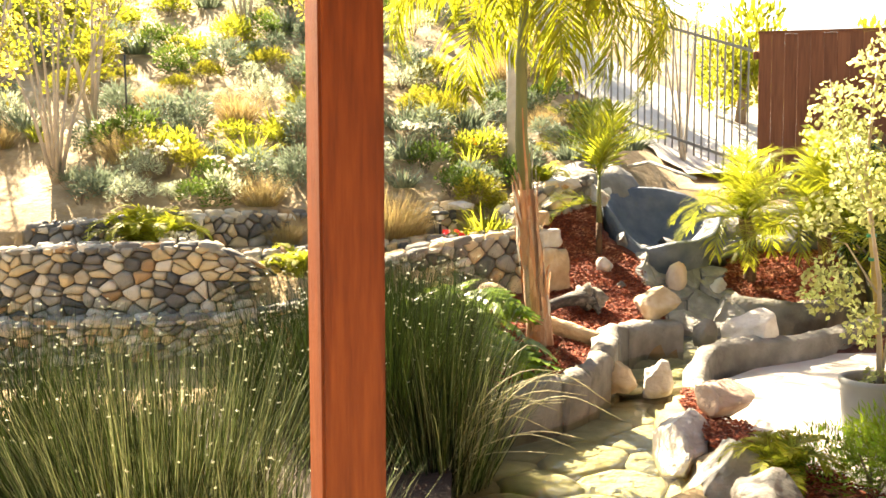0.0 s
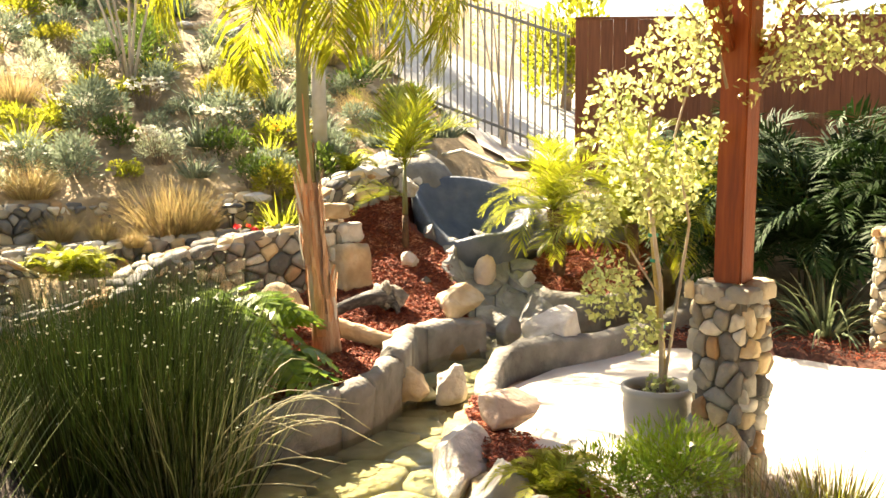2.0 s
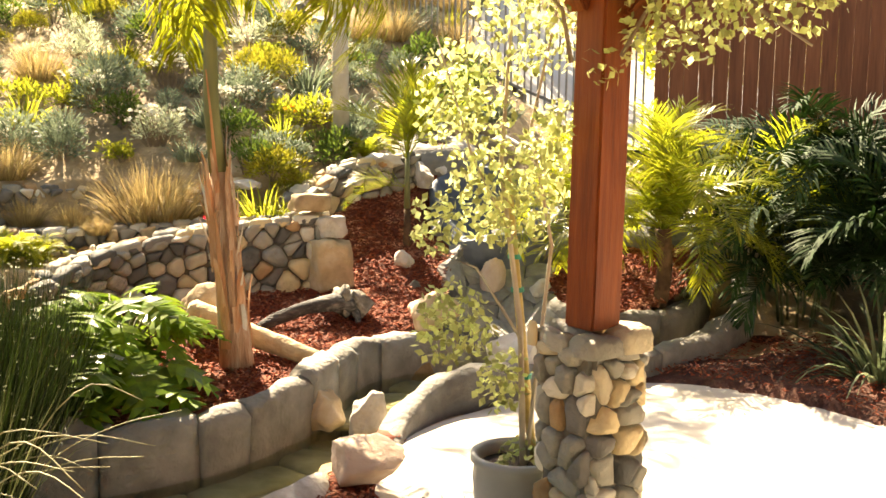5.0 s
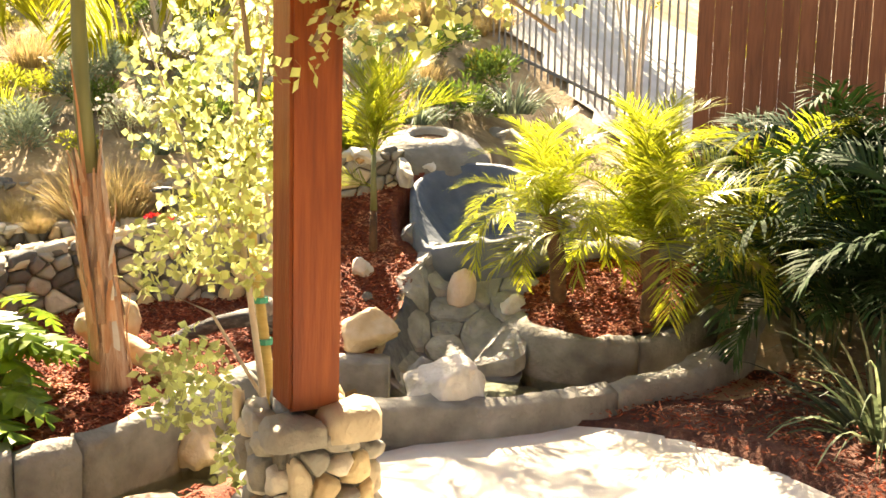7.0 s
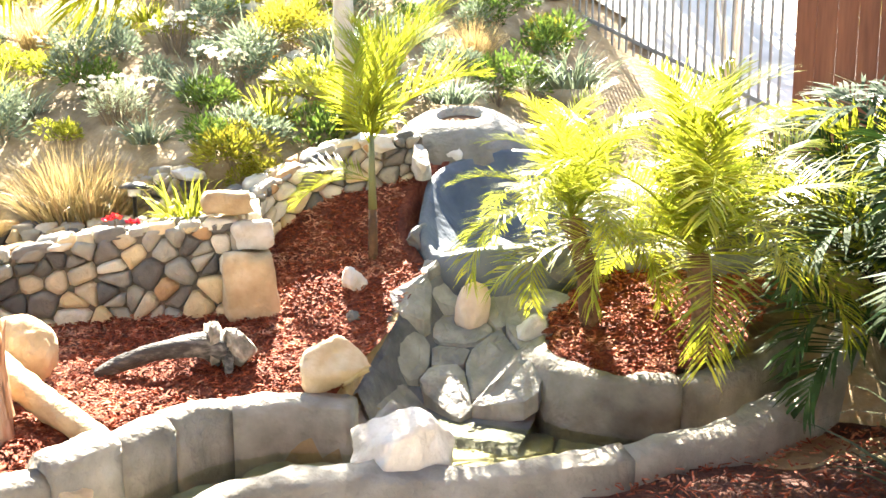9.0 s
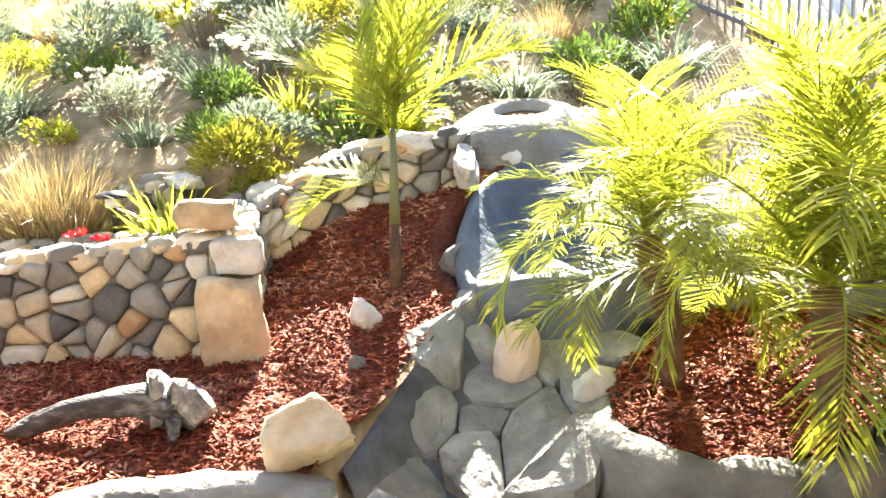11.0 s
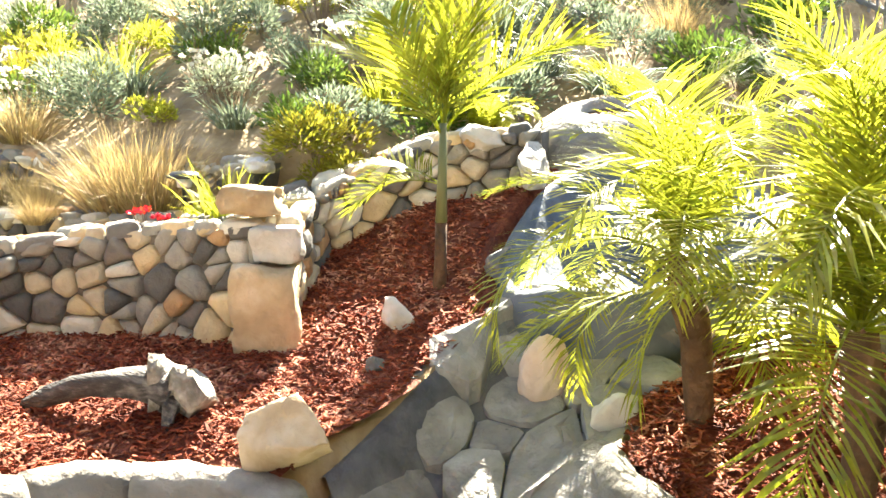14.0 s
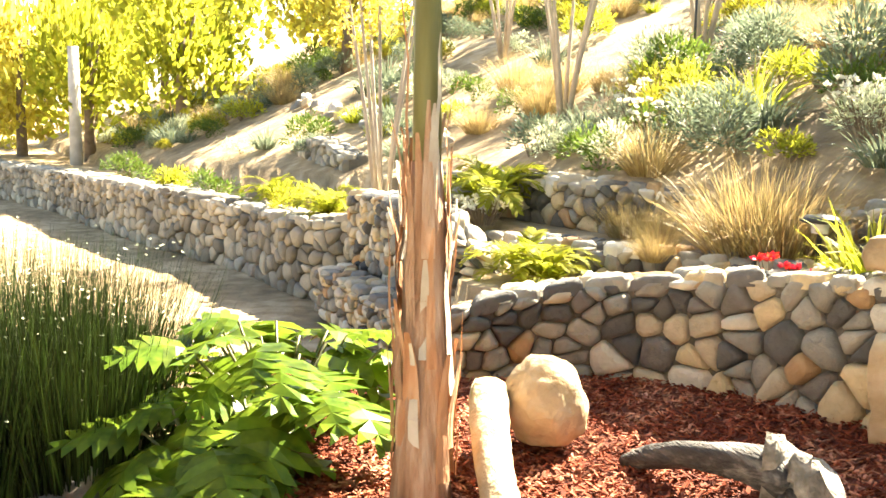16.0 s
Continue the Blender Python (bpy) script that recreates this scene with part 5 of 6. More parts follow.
FERN = [frond_mesh("frond", 0.42, 26, 0.08, 0.016, 1.5, LIME_LEAF, 300 + i, 0.1, 65, 0.1, 0.003) for i in range(2)]
STEM_ME = stems("stem", TWIG, 0.25, 0.22, 7, 5)
BASES = {}


def plant(kind, x, y, z, s, seed, note="", sz=None):
    label, cat, meshes, st = KINDS[kind]
    r = random.Random(seed)
    root = empty(kind, (0, 0, 0), label + note, cat)
    root.matrix_basis = pose(x, y, z, 0, 0, r.uniform(0, 360)) @ Matrix.Diagonal((s, s, sz or s * r.uniform(0.85, 1.1), 1))
    if kind == "fern":
        crown(root, Vector((0, 0, 0.02)), FERN, 15, seed, (-5, 35))
    else:
        place("foliage", meshes[seed % len(meshes)], root)
        if st:
            place("stem", STEM_ME, root, kind="stuff")
    return root


def hz(x, y):
    return ground_z(x, y)


named = [
    ("fountain_grass", -0.56, 8.38, 0.38, 1.25), ("fountain_grass", -0.42, 8.42, 0.38, 1.1), ("yellow_bush", 0.25, 8.95, 0.5, 1.1), ("yellow_bush", 0.45, 8.95, 0.5, 0.7), ("green_shrub", 0.05, 8.9, 0.6, 0.8), ("green_shrub", 0.6, 9.4, 0.6, 0.8), ("lime_shrub", -0.9, 8.78, 0.62, 0.6), ("fountain_grass", -1.6, 8.35, 0.5, 0.8), ("green_shrub", -2.1, 8.25, 0.6, 0.7), ("daylily", 0.36, 8.3, 0.46, 1.0), ("daylily", 0.52, 8.35, 0.46, 0.6), ("daylily", 0.2, 8.42, 0.42, 0.6),
    ("fern", -2.3, 7.62, 0.40, 1.35), ("fern", -2.55, 7.75, 0.42, 1.2), ("fern", -1.15, 7.42, 0.2, 0.95), ("fern", -0.98, 7.5, 0.2, 0.8), ("fountain_grass", -1.35, 8.1, 0.42, 0.6), ("fountain_grass", -1.0, 8.1, 0.40, 0.5), ("fountain_grass", -0.75, 7.95, 0.38, 0.4),
    ("sage_bush", -1.34, 8.72, 0.8, 0.95), ("lavender", -1.87, 8.4, 0.75, 0.85), ("lavender", -0.7, 9.1, 0.95, 0.95), ("sage_bush", 0.22, 9.2, 0.85, 0.9), ("agapanthus", -0.43, 10.3, 1.35, 1.1), ("agapanthus", 0.2, 10.6, 1.3, 1.1),
    ("lavender", -2.4, 8.35, 0.75, 0.6), ("green_shrub", -0.2, 9.3, 0.9, 0.8), ("green_shrub", -1.1, 9.3, 1.1, 0.8), ("lime_shrub", -1.7, 9.5, 1.2, 0.8), ("agapanthus", 1.3, 10.2, 1.1, 0.9), ("agapanthus", 2.0, 10.9, 1.2, 1.2),
    ("green_shrub", 1.6, 11.4, 1.4, 1.0), ("fern", 0.95, 9.5, 0.85, 0.8), ("agapanthus", 0.7, 10.3, 1.2, 0.9), ("sage_bush", 1.05, 10.8, 1.3, 0.8), ("lime_shrub", -5.0, 6.8, 0.15, 0.8), ("fern", -4.3, 6.95, 0.15, 1.1), ("green_shrub", -6.6, 6.2, 0.15, 0.9),
    ("lime_shrub", -7.4, 5.75, 0.15, 0.9), ("green_shrub", -8.8, 5.3, 0.15, 1.0), ("fern", -5.7, 6.7, 0.14, 1.2), ("daylily", -3.3, 7.45, 0.25, 0.6), ("fern", 1.55, 3.98, -0.28, 0.75), ("fern", 1.62, 4.25, -0.28, 0.6),
]
for i, (k, x, y, z, s) in enumerate(named):
    plant(k, x, y, max(z, hz(x, y)) if y > 7.9 or x < -3 else z, s, 400 + i)

# scattered planting over the slope
r = random.Random(77)
spots = [(n[1], n[2]) for n in named]
names = ["lavender", "sage_bush", "agapanthus", "green_shrub", "lime_shrub", "agapanthus", "sage_bush", "yellow_bush", "fountain_grass", "daylily"]
count = 0
for _ in range(9000):
    if count >= 520:
        break
    x = r.uniform(-16, 4.0) if r.random() < 0.45 else r.uniform(-5, 2.5)
    d = 0.35 + r.random() ** 1.6 * 11
    y = float(np.interp(x, [p[0] for p in FOOT], [p[1] for p in FOOT])) + d
    if x > 1.6 and y > 11.2:
        continue
    if any((x - a) ** 2 + (y - b) ** 2 < (0.30 + d * 0.022) ** 2 for a, b in spots):
        continue
    if noise.noise((x * 0.35, y * 0.35, 5)) < -0.28:
        continue
    if -9 < x < -3.2 and d < 4 and r.random() < 0.9:
        continue
    spots.append((x, y))
    count += 1
    plant(r.choice(names), x, y, hz(x, y), r.uniform(0.5, 1.12) * (1 + d * 0.03), 600 + count)
for i in range(26):
    x, y = 1.0 + r.uniform(-2.6, 0.9), r.uniform(9.4, 13)
    boulder("boulder", (x, y, hz(x, y)), (r.uniform(0.07, 0.16), r.uniform(0.06, 0.14), r.uniform(0.05, 0.1)), 900 + i, (PALEROCK, TANROCK, CONCRETE)[i % 3], "small weathered rock lying on the dry slope")

# ---- grassy rush clumps by the pool ----
def rush(x, y, z, radius, height, n, label, mats, seed, spread=0.6, width=0.008):
    root = empty("rush_clump", (x, y, z), label, "grass")
    for i, m in enumerate(mats):
        ob = place("foliage", tuft("foliage", m, radius * 1.6, height, n // len(mats), width, seed + i, 0.10, spread, 4), root, kind="stuff")
    r, g = random.Random(seed + 50), Geo()
    for i in range(n // 16):
        a, d = r.uniform(0, 6.28), radius * math.sqrt(r.random())
        zz = height * r.uniform(0.45, 1.0)
        p = Vector((d * math.cos(a) * (1 + spread * 0.4), d * math.sin(a) * (1 + spread * 0.4), zz))
        for k in range(4):
            g.quad_leaf(p, rand_dir(r, 0.0), rand_dir(r), 0.011, 0.005)
    place("seed_heads", g.mesh("seed_heads", SEED), root, "tiny pale seed heads on the stems", kind="stuff")
    return root


def bent_stems(x, y, z, n, seed, label):
    """Long pale stems that have fallen over the water."""
    root = empty("fallen_rush", (x, y, z), label, "grass")
    r = random.Random(seed)
    for i in range(n):
        a, L_, h = r.uniform(-0.7, 0.5), r.uniform(0.45, 0.8), r.uniform(0.15, 0.55)
        o = Vector((r.uniform(-0.15, 0.15), r.uniform(-0.3, 0.3), 0))
        d = Vector((math.cos(a), math.sin(a), 0))
        side = Vector((-d.y, d.x, 0)) * r.uniform(-0.12, 0.12)
        g = Geo()
        pts = [o, o + d * L_ * 0.3 + Vector((0, 0, h * 0.7)), o + d * L_ * 0.65 + side + Vector((0, 0, h)), o + d * L_ + side * 2 + Vector((0, 0, h * r.uniform(0.75, 1.15)))]
        g.tube([Vector(p) for p in lerp_path([tuple(q) for q in pts], 0.06)], 0.0045, 0.0018, 4)
        place("stem", g.mesh("stem", STRAWSTEM, True), root)
    return root


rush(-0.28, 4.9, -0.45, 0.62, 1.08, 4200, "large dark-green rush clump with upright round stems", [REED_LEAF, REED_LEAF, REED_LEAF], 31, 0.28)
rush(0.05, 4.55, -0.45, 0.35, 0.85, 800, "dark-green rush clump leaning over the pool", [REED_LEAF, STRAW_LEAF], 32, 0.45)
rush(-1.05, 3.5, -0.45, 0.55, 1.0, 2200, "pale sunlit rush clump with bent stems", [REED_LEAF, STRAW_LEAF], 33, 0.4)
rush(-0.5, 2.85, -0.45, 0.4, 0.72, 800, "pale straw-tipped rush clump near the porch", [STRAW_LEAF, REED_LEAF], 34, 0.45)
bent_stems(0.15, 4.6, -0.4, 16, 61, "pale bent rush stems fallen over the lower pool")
# dark sheet over the soil, painting the shade beneath the rushes
place("planting_soil", fan_mesh("planting_soil", [(-2.4, 2.2), (0.4, 2.6), (0.1, 4.2), (0.1, 5.1), (0.3, 5.6), (-0.6, 6.0), (-1.6, 5.6), (-2.6, 4.4)], DARKSOIL, lambda x, y: -0.345 + 0.03 * noise.noise((x * 3, y * 3, 0)), 0.1), None, "dark soil sheet that stands in for shade under the rushes", "soil", kind="structure")
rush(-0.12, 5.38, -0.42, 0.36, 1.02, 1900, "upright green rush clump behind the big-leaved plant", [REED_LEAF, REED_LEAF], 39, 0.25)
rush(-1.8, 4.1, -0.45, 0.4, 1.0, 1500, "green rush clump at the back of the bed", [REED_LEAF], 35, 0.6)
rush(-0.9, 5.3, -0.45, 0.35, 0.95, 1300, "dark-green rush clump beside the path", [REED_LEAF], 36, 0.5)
rush(2.2, 3.55, -0.35, 0.28, 0.42, 700, "low bronze and olive grass clump before the pier", [BRONZE_LEAF, STRAW_LEAF], 37, 1.1, 0.007)
rush(2.6, 3.7, -0.35, 0.25, 0.40, 600, "low bronze grass clump at the foot of the pier", [BRONZE_LEAF, LIME_LEAF], 38, 1.1, 0.007)
# leaf colour lightened to carry the sunlight this bush does not get
cyp = empty("juniper", (1.95, 3.95, -0.32), "feathery low juniper with sunlight put into its bright green", "shrub")
place("foliage", leafy("foliage", leaf_mat("sunlit_juniper_spray", (0.09, 0.16, 0.015), (0.30, 0.40, 0.04), 0.5), 0.36, 4200, 0.05, 0.008, 41, 0.75, 9), cyp)
place("stem", STEM_ME, cyp, kind="stuff")


# ---- big split-leaf plant ----
def split_leaf(name, seed):
    r = random.Random(seed)
    g = Geo()
    n = 6
    rib = []
    for i in range(n + 1):
        t = i / n
        rib.append(Vector((0.42 * t, 0, 0.06 * math.sin(t * 2.2) - 0.16 * t * t)))
    for i in range(n):
        t = (i + 0.5) / n
        for s in (-1, 1):
            w = 0.23 * math.sin(math.pi * min(1, 0.2 + t * 0.8)) ** 0.7 * r.uniform(0.85, 1.1) + 0.015
            a, b = rib[i], rib[i + 1]
            k = len(g.v)
            fwd = 0.03 + 0.06 * t
            tip = (a + b) / 2 + Vector((fwd, s * w, -0.25 * w + r.uniform(-0.015, 0.015)))
            mid1 = a.lerp(tip, 0.6) + Vector((-0.03, 0, 0.012))
            mid2 = b.lerp(tip, 0.6) + Vector((0.022, 0, 0.012))
            g.v += [a, b, mid2, tip, mid1]
            g.f.append((k, k + 1, k + 2, k + 4) if s > 0 else (k + 4, k + 2, k + 1, k))
            g.f.append((k + 4, k + 2, k + 3) if s > 0 else (k + 3, k + 2, k + 4))
    return g.mesh(name, PHILO_LEAF)


SPLIT = [split_leaf("leaf", 70 + i) for i in range(3)]


def split_plant(x, y, z, n, h, seed, label, mats=SPLIT):
    root = empty("philodendron", (x, y, z), label, "plant")
    r = random.Random(seed)
    for i in range(n):
        az = i * 137.5 + r.uniform(-20, 20)
        L_ = h * r.uniform(0.55, 1.05)
        lean = r.uniform(0.15, 0.95)
        a = radians(az)
        tip = Vector((math.cos(a) * L_ * lean * 0.8, math.sin(a) * L_ * lean * 0.8, L_ * math.sqrt(max(0.1, 1 - (lean * 0.8) ** 2))))
        g = Geo()
        g.tube([Vector((0, 0, -0.02)), tip * 0.5 + Vector((0, 0, 0.05)), tip], 0.008, 0.005, 5)
        place("stalk", g.mesh("stalk", SHAFT, True), root)
        ob = place("leaf", mats[i % len(mats)], root)
        s = r.uniform(0.42, 0.7)
        ob.matrix_basis = Matrix.Translation(tip) @ pose(0, 0, 0, 0, 0, az) @ pose(0, 0, 0, r.uniform(-25, 25), r.uniform(-10, 35), 0) @ Matrix.Diagonal((s, s, s, 1))
    return root


split_plant(0.14, 6.04, -0.2, 46, 0.55, 81, "large split-leaf philodendron with glossy deeply cut leaves")
split_plant(0.30, 5.74, -0.25, 24, 0.36, 82, "lower split-leaf philodendron hanging over the pool wall")

# ---- pot, staked tree, vine ----
POT_AT = (2.225, 4.64, -0.345)
pot = empty("plant_pot", POT_AT, "round grey glazed pot standing on the patio", "plant pot")


def lathe(name, prof, mat, segs=28):
    g = Geo()
    for rr, z in prof:
        for j in range(segs):
            a = 2 * math.pi * j / segs
            g.v.append(Vector((rr * math.cos(a), rr * math.sin(a), z)))
    for i in range(len(prof) - 1):
        for j in range(segs):
            g.f.append((i * segs + j, i * segs + (j + 1) % segs, (i + 1) * segs + (j + 1) % segs, (i + 1) * segs + j))
    g.f.append(tuple(range(segs - 1, -1, -1)))
    return g.mesh(name, mat, True)


place("body", lathe("body", [(0.10, 0.0), (0.125, 0.02), (0.155, 0.15), (0.165, 0.28), (0.160, 0.33), (0.172, 0.345), (0.172, 0.37), (0.160, 0.375), (0.148, 0.36), (0.145, 0.31)], POT), pot)
place("soil", lathe("soil", [(0.001, 0.325), (0.147, 0.32), (0.147, 0.31)], DARKSOIL, 20), pot)


def vine_leaves(g, r, c, rad, n, leaf=0.035):
    n = int(n * 0.7)
    for i in range(n):
        d = rand_dir(r)
        p = c + Vector((d.x * rad[0], d.y * rad[1], d.z * rad[2])) * r.random() ** 0.35
        v = (rand_dir(r) + Vector((0, 0, -0.2))).normalized()
        g.quad_leaf(p, v, rand_dir(r), leaf * r.uniform(0.6, 1.3), leaf * 0.8 * r.uniform(0.7, 1.1))


tree = empty("staked_tree", (POT_AT[0], POT_AT[1], 0.0), "small staked tree with bright round leaves growing in a pot", "tree")
base_v = Vector((POT_AT[0], POT_AT[1], 0.0))
g = Geo()
g.tube([Vector((0.02, 0, -0.03)), Vector((0.0, -0.02, 0.5)), Vector((-0.08, 0.0, 1.05)), Vector((-0.05, -0.05, 1.6))], 0.013, 0.006, 6, 0.2)
g.tube([Vector((0.03, 0.02, -0.03)), Vector((0.06, -0.04, 0.35)), Vector((0.10, -0.1, 0.8)), Vector((0.02, -0.1, 1.2)), Vector((0.12, -0.2, 1.7))], 0.009, 0.004, 6, 0.2)
g.tube([Vector((0.0, 0, 0.45)), Vector((-0.16, 0.0, 0.7)), Vector((-0.3, 0.0, 0.75))], 0.006, 0.003, 5)
g.tube([Vector((-0.03, 0, 0.8)), Vector((-0.18, -0.05, 1.1)), Vector((-0.3, -0.1, 1.5))], 0.006, 0.003, 5)
place("trunk", g.mesh("trunk", PALETWIG, True), tree, "thin twisting pale stems")
r = random.Random(55)
g = Geo()
for c, rad, n in (((-0.05, -0.05, 0.98), (0.22, 0.2, 0.20), 900), ((-0.20, 0.0, 1.30), (0.20, 0.2, 0.22), 700), ((-0.24, 0.0, 0.50), (0.15, 0.15, 0.16), 520), ((-0.06, 0.0, 0.30), (0.10, 0.12, 0.13), 260), ((0.03, -0.1, 1.55), (0.24, 0.22, 0.20), 650),
                  ((-0.30, -0.05, 0.86), (0.10, 0.1, 0.12), 200), ((0.1, -0.2, 1.15), (0.12, 0.12, 0.14), 260), ((0.0, 0.0, 0.0), (0.10, 0.10, 0.09), 150)):
    vine_leaves(g, r, Vector(c), rad, n)
place("foliage", g.mesh("foliage", VINE_LEAF), tree, "dense small pale-green leaves")
g = Geo()
g.tube([Vector((0.06, 0.05, -0.05)), Vector((-0.06, 0.02, 1.05))], 0.017, 0.015, 8)
place("stake", g.mesh("stake", CANE, True), tree, "straight yellow bamboo stake")
for z in (0.30, 0.62, 0.74):
    g = Geo()
    c = Vector((0.06 - 0.12 * (z + 0.05) / 1.1, 0.05 - 0.03 * (z + 0.05) / 1.1, z))
    g.tube([c - Vector((0, 0, 0.008)), c + Vector((0, 0, 0.008))], 0.024, 0.024, 10)
    place("tie", g.mesh("tie", TIE), tree, "green plastic plant tie")
# the vine on the post and beams
vine = empty("climbing_vine", (2.46, 4.34, 1.2), "climbing vine with small pale leaves over the post top", "vine")
g = Geo()
for pts in ([(0.05, -0.1, 0.22), (0.12, -0.08, 0.35), (0.3, -0.1, 0.55), (0.7, -0.1, 0.62)], [(-0.1, -0.1, 0.2), (-0.13, -0.08, 0.36), (-0.3, -0.1, 0.55)], [(0.2, -0.1, 0.6), (0.45, -0.15, 0.35), (0.6, -0.15, 0.25)]):
    g.tube([Vector(p) for p in pts], 0.008, 0.004, 5)
place("stem", g.mesh("stem", TWIG, True), vine)
g = Geo()
for c, rad, n in (((0.22, -0.08, 0.36), (0.20, 0.14, 0.17), 620), ((0.5, -0.1, 0.42), (0.24, 0.15, 0.15), 620), ((0.0, -0.1, 0.2), (0.1, 0.05, 0.06), 40), ((-0.24, -0.08, 0.48), (0.18, 0.14, 0.16), 300), ((0.8, -0.1, 0.52), (0.18, 0.15, 0.12), 300),
                  ((-0.14, -0.08, 0.02), (0.07, 0.05, 0.06), 60), ((0.1, -0.1, 0.62), (0.35, 0.15, 0.12), 420)):
    vine_leaves(g, r, Vector(c), rad, n, 0.032)
place("foliage", g.mesh("foliage", VINE_LEAF), vine)

# ---- post braces and beam ----
def beam(name, a, b, w, h, label, mat=REDWOOD):
    a, b = Vector(a), Vector(b)
    d = b - a
    ob = place(name, box_mesh(name, (w, h, d.length), mat, 0.006), None, label, "beam")
    ob.matrix_world = Matrix.Translation((a + b) / 2) @ d.to_track_quat("Z", "Y").to_matrix().to_4x4()
    return ob


beam("brace", (2.53, 4.34, 1.52), (2.95, 4.62, 2.05), 0.10, 0.10, "diagonal redwood-stained brace under the beam")
beam("brace", (2.40, 4.34, 1.58), (2.10, 4.05, 2.15), 0.08, 0.08, "diagonal redwood-stained brace under the beam")
beam("overhead_beam", (-0.35, 2.0, 2.30), (2.46, 4.40, 2.30), 0.12, 0.2, "long redwood-stained patio cover beam")

beam("overhead_beam", (2.46, 4.42, 2.30), (5.2, 7.3, 2.30), 0.12, 0.2, "long redwood-stained patio cover beam")

# ---- dracaena, lamp, flowers, bowl, pipe ----
dr = empty("flax_clump", (4.42, 7.15, -0.33), "spiky flax clump with pale-edged arching leaves", "plant")
place("foliage", tuft("foliage", leaf_mat("flax_blade", (0.06, 0.08, 0.03), (0.26, 0.28, 0.16), 0.25, 0.5), 0.3, 0.85, 70, 0.032, 91, 0.7, 1.2, 6), dr)
place("foliage", tuft("foliage", leaf_mat("dark_flax_blade", (0.03, 0.045, 0.02), (0.10, 0.12, 0.06), 0.25, 0.5), 0.3, 0.8, 60, 0.032, 92, 0.7, 1.3, 6), dr)

lamp = empty("path_light", (-0.04, 8.34, 0.38), "small black path light on a stake", "lamp")
place("stake", lathe("stake", [(0.012, 0.0), (0.012, 0.22), (0.02, 0.22)], BLACKMETAL, 10), lamp)
place("lens", lathe("lens", [(0.035, 0.215), (0.04, 0.26), (0.01, 0.262)], GLASS, 14), lamp)
place("cap", lathe("cap", [(0.085, 0.262), (0.09, 0.272), (0.06, 0.29), (0.001, 0.298)], BLACKMETAL, 18), lamp)


def flowers(at, mat, n, rad, size, label, seed, stemh=0.12):
    root = empty("flower", at, label, "flower")
    rr = random.Random(seed)
    g, s = Geo(), Geo()
    for i in range(n):
        c = Vector((rr.uniform(-rad, rad), rr.uniform(-rad, rad), stemh * rr.uniform(0.7, 1.2)))
        s.tube([Vector((c.x * 0.4, c.y * 0.4, -0.02)), c], 0.003, 0.002, 4)
        for k in range(9):
            d = rand_dir(rr, 0.0)
            g.quad_leaf(c, d, rand_dir(rr), size, size * 0.7)
    place("petals", g.mesh("petals", mat), root, kind="stuff")
    place("stem", s.mesh("stem", TWIG), root)


flowers((0.05, 8.05, 0.42), RED_PETAL, 5, 0.05, 0.035, "small bright red flowers beside the path light", 1, 0.08)
flowers((0.17, 8.09, 0.42), RED_PETAL, 4, 0.05, 0.03, "small red flowers on top of the wall", 2, 0.06)
flowers((-2.08, 7.5, 0.42), WHITE_PETAL, 50, 0.15, 0.03, "mass of creamy white flowers on a low bush", 3, 0.12)
for i_, (x_, y_) in enumerate([(-0.72, 9.12), (-1.9, 8.55), (-0.25, 9.75), (-1.5, 9.6), (-2.6, 8.8), (0.5, 9.9), (-3.2, 9.3), (-1.0, 10.2)]):
    flowers((x_, y_, hz(x_, y_)), WHITE_PETAL, 46, 0.2, 0.03, "low mass of small white flowers on the slope", 20 + i_, 0.26)
stake_light = empty("garden_light", (-0.20, 6.45, -0.16), "small white garden light on a short stake in the mulch", "lamp")
place("stake", lathe("stake", [(0.008, 0.0), (0.008, 0.07), (0.012, 0.075)], BLACKMETAL, 8), stake_light)
place("head", lathe("head", [(0.018, 0.07), (0.026, 0.09), (0.024, 0.125), (0.001, 0.13)], GLASS, 12), stake_light, "frosted white head")
place("metal_stake", lathe("metal_stake", [(0.010, -0.1), (0.010, 0.85), (0.001, 0.855)], BLACKMETAL, 8), None, "thin dark metal stake on the slope", "stake", at=(-3.13, 9.46, hz(-3.13, 9.46)))
flowers((0.3, 9.6, 1.1), ORANGE_PETAL, 3, 0.1, 0.03, "orange flowers on a thin stem", 4, 0.2)
flowers((0.0, 9.9, 1.2), ORANGE_PETAL, 3, 0.1, 0.03, "orange flowers on a thin stem", 5, 0.2)

bowl = place("rock_bowl", lathe("rock_bowl", [(0.46, -0.15), (0.42, 0.02), (0.34, 0.13), (0.24, 0.20), (0.16, 0.225), (0.135, 0.21), (0.12, 0.15)], CONCRETE), None, "grey rounded rock bowl with a dark hollow", "rock")
bowl.matrix_basis = pose(1.48, 9.85, 0.82, 16, 0, 10) @ Matrix.Diagonal((1.15, 1, 1, 1))
bs = place("bowl_soil", lathe("bowl_soil", [(0.001, 0.175), (0.135, 0.17), (0.135, 0.16)], ramp_mat("brown_hollow", [(0.10, 0.05, 0.02), (0.2, 0.10, 0.05)], 20, 0.9, 0.5), 20), bowl, "brown soil in the hollow")
g = Geo()
g.tube([Vector((1.94, 10.45, hz(1.94, 10.45) + 0.12)), Vector((2.1, 10.1, 1.06)), Vector((2.28, 9.75, 0.97)), Vector((2.42, 9.42, 0.9))], 0.018, 0.018, 8)
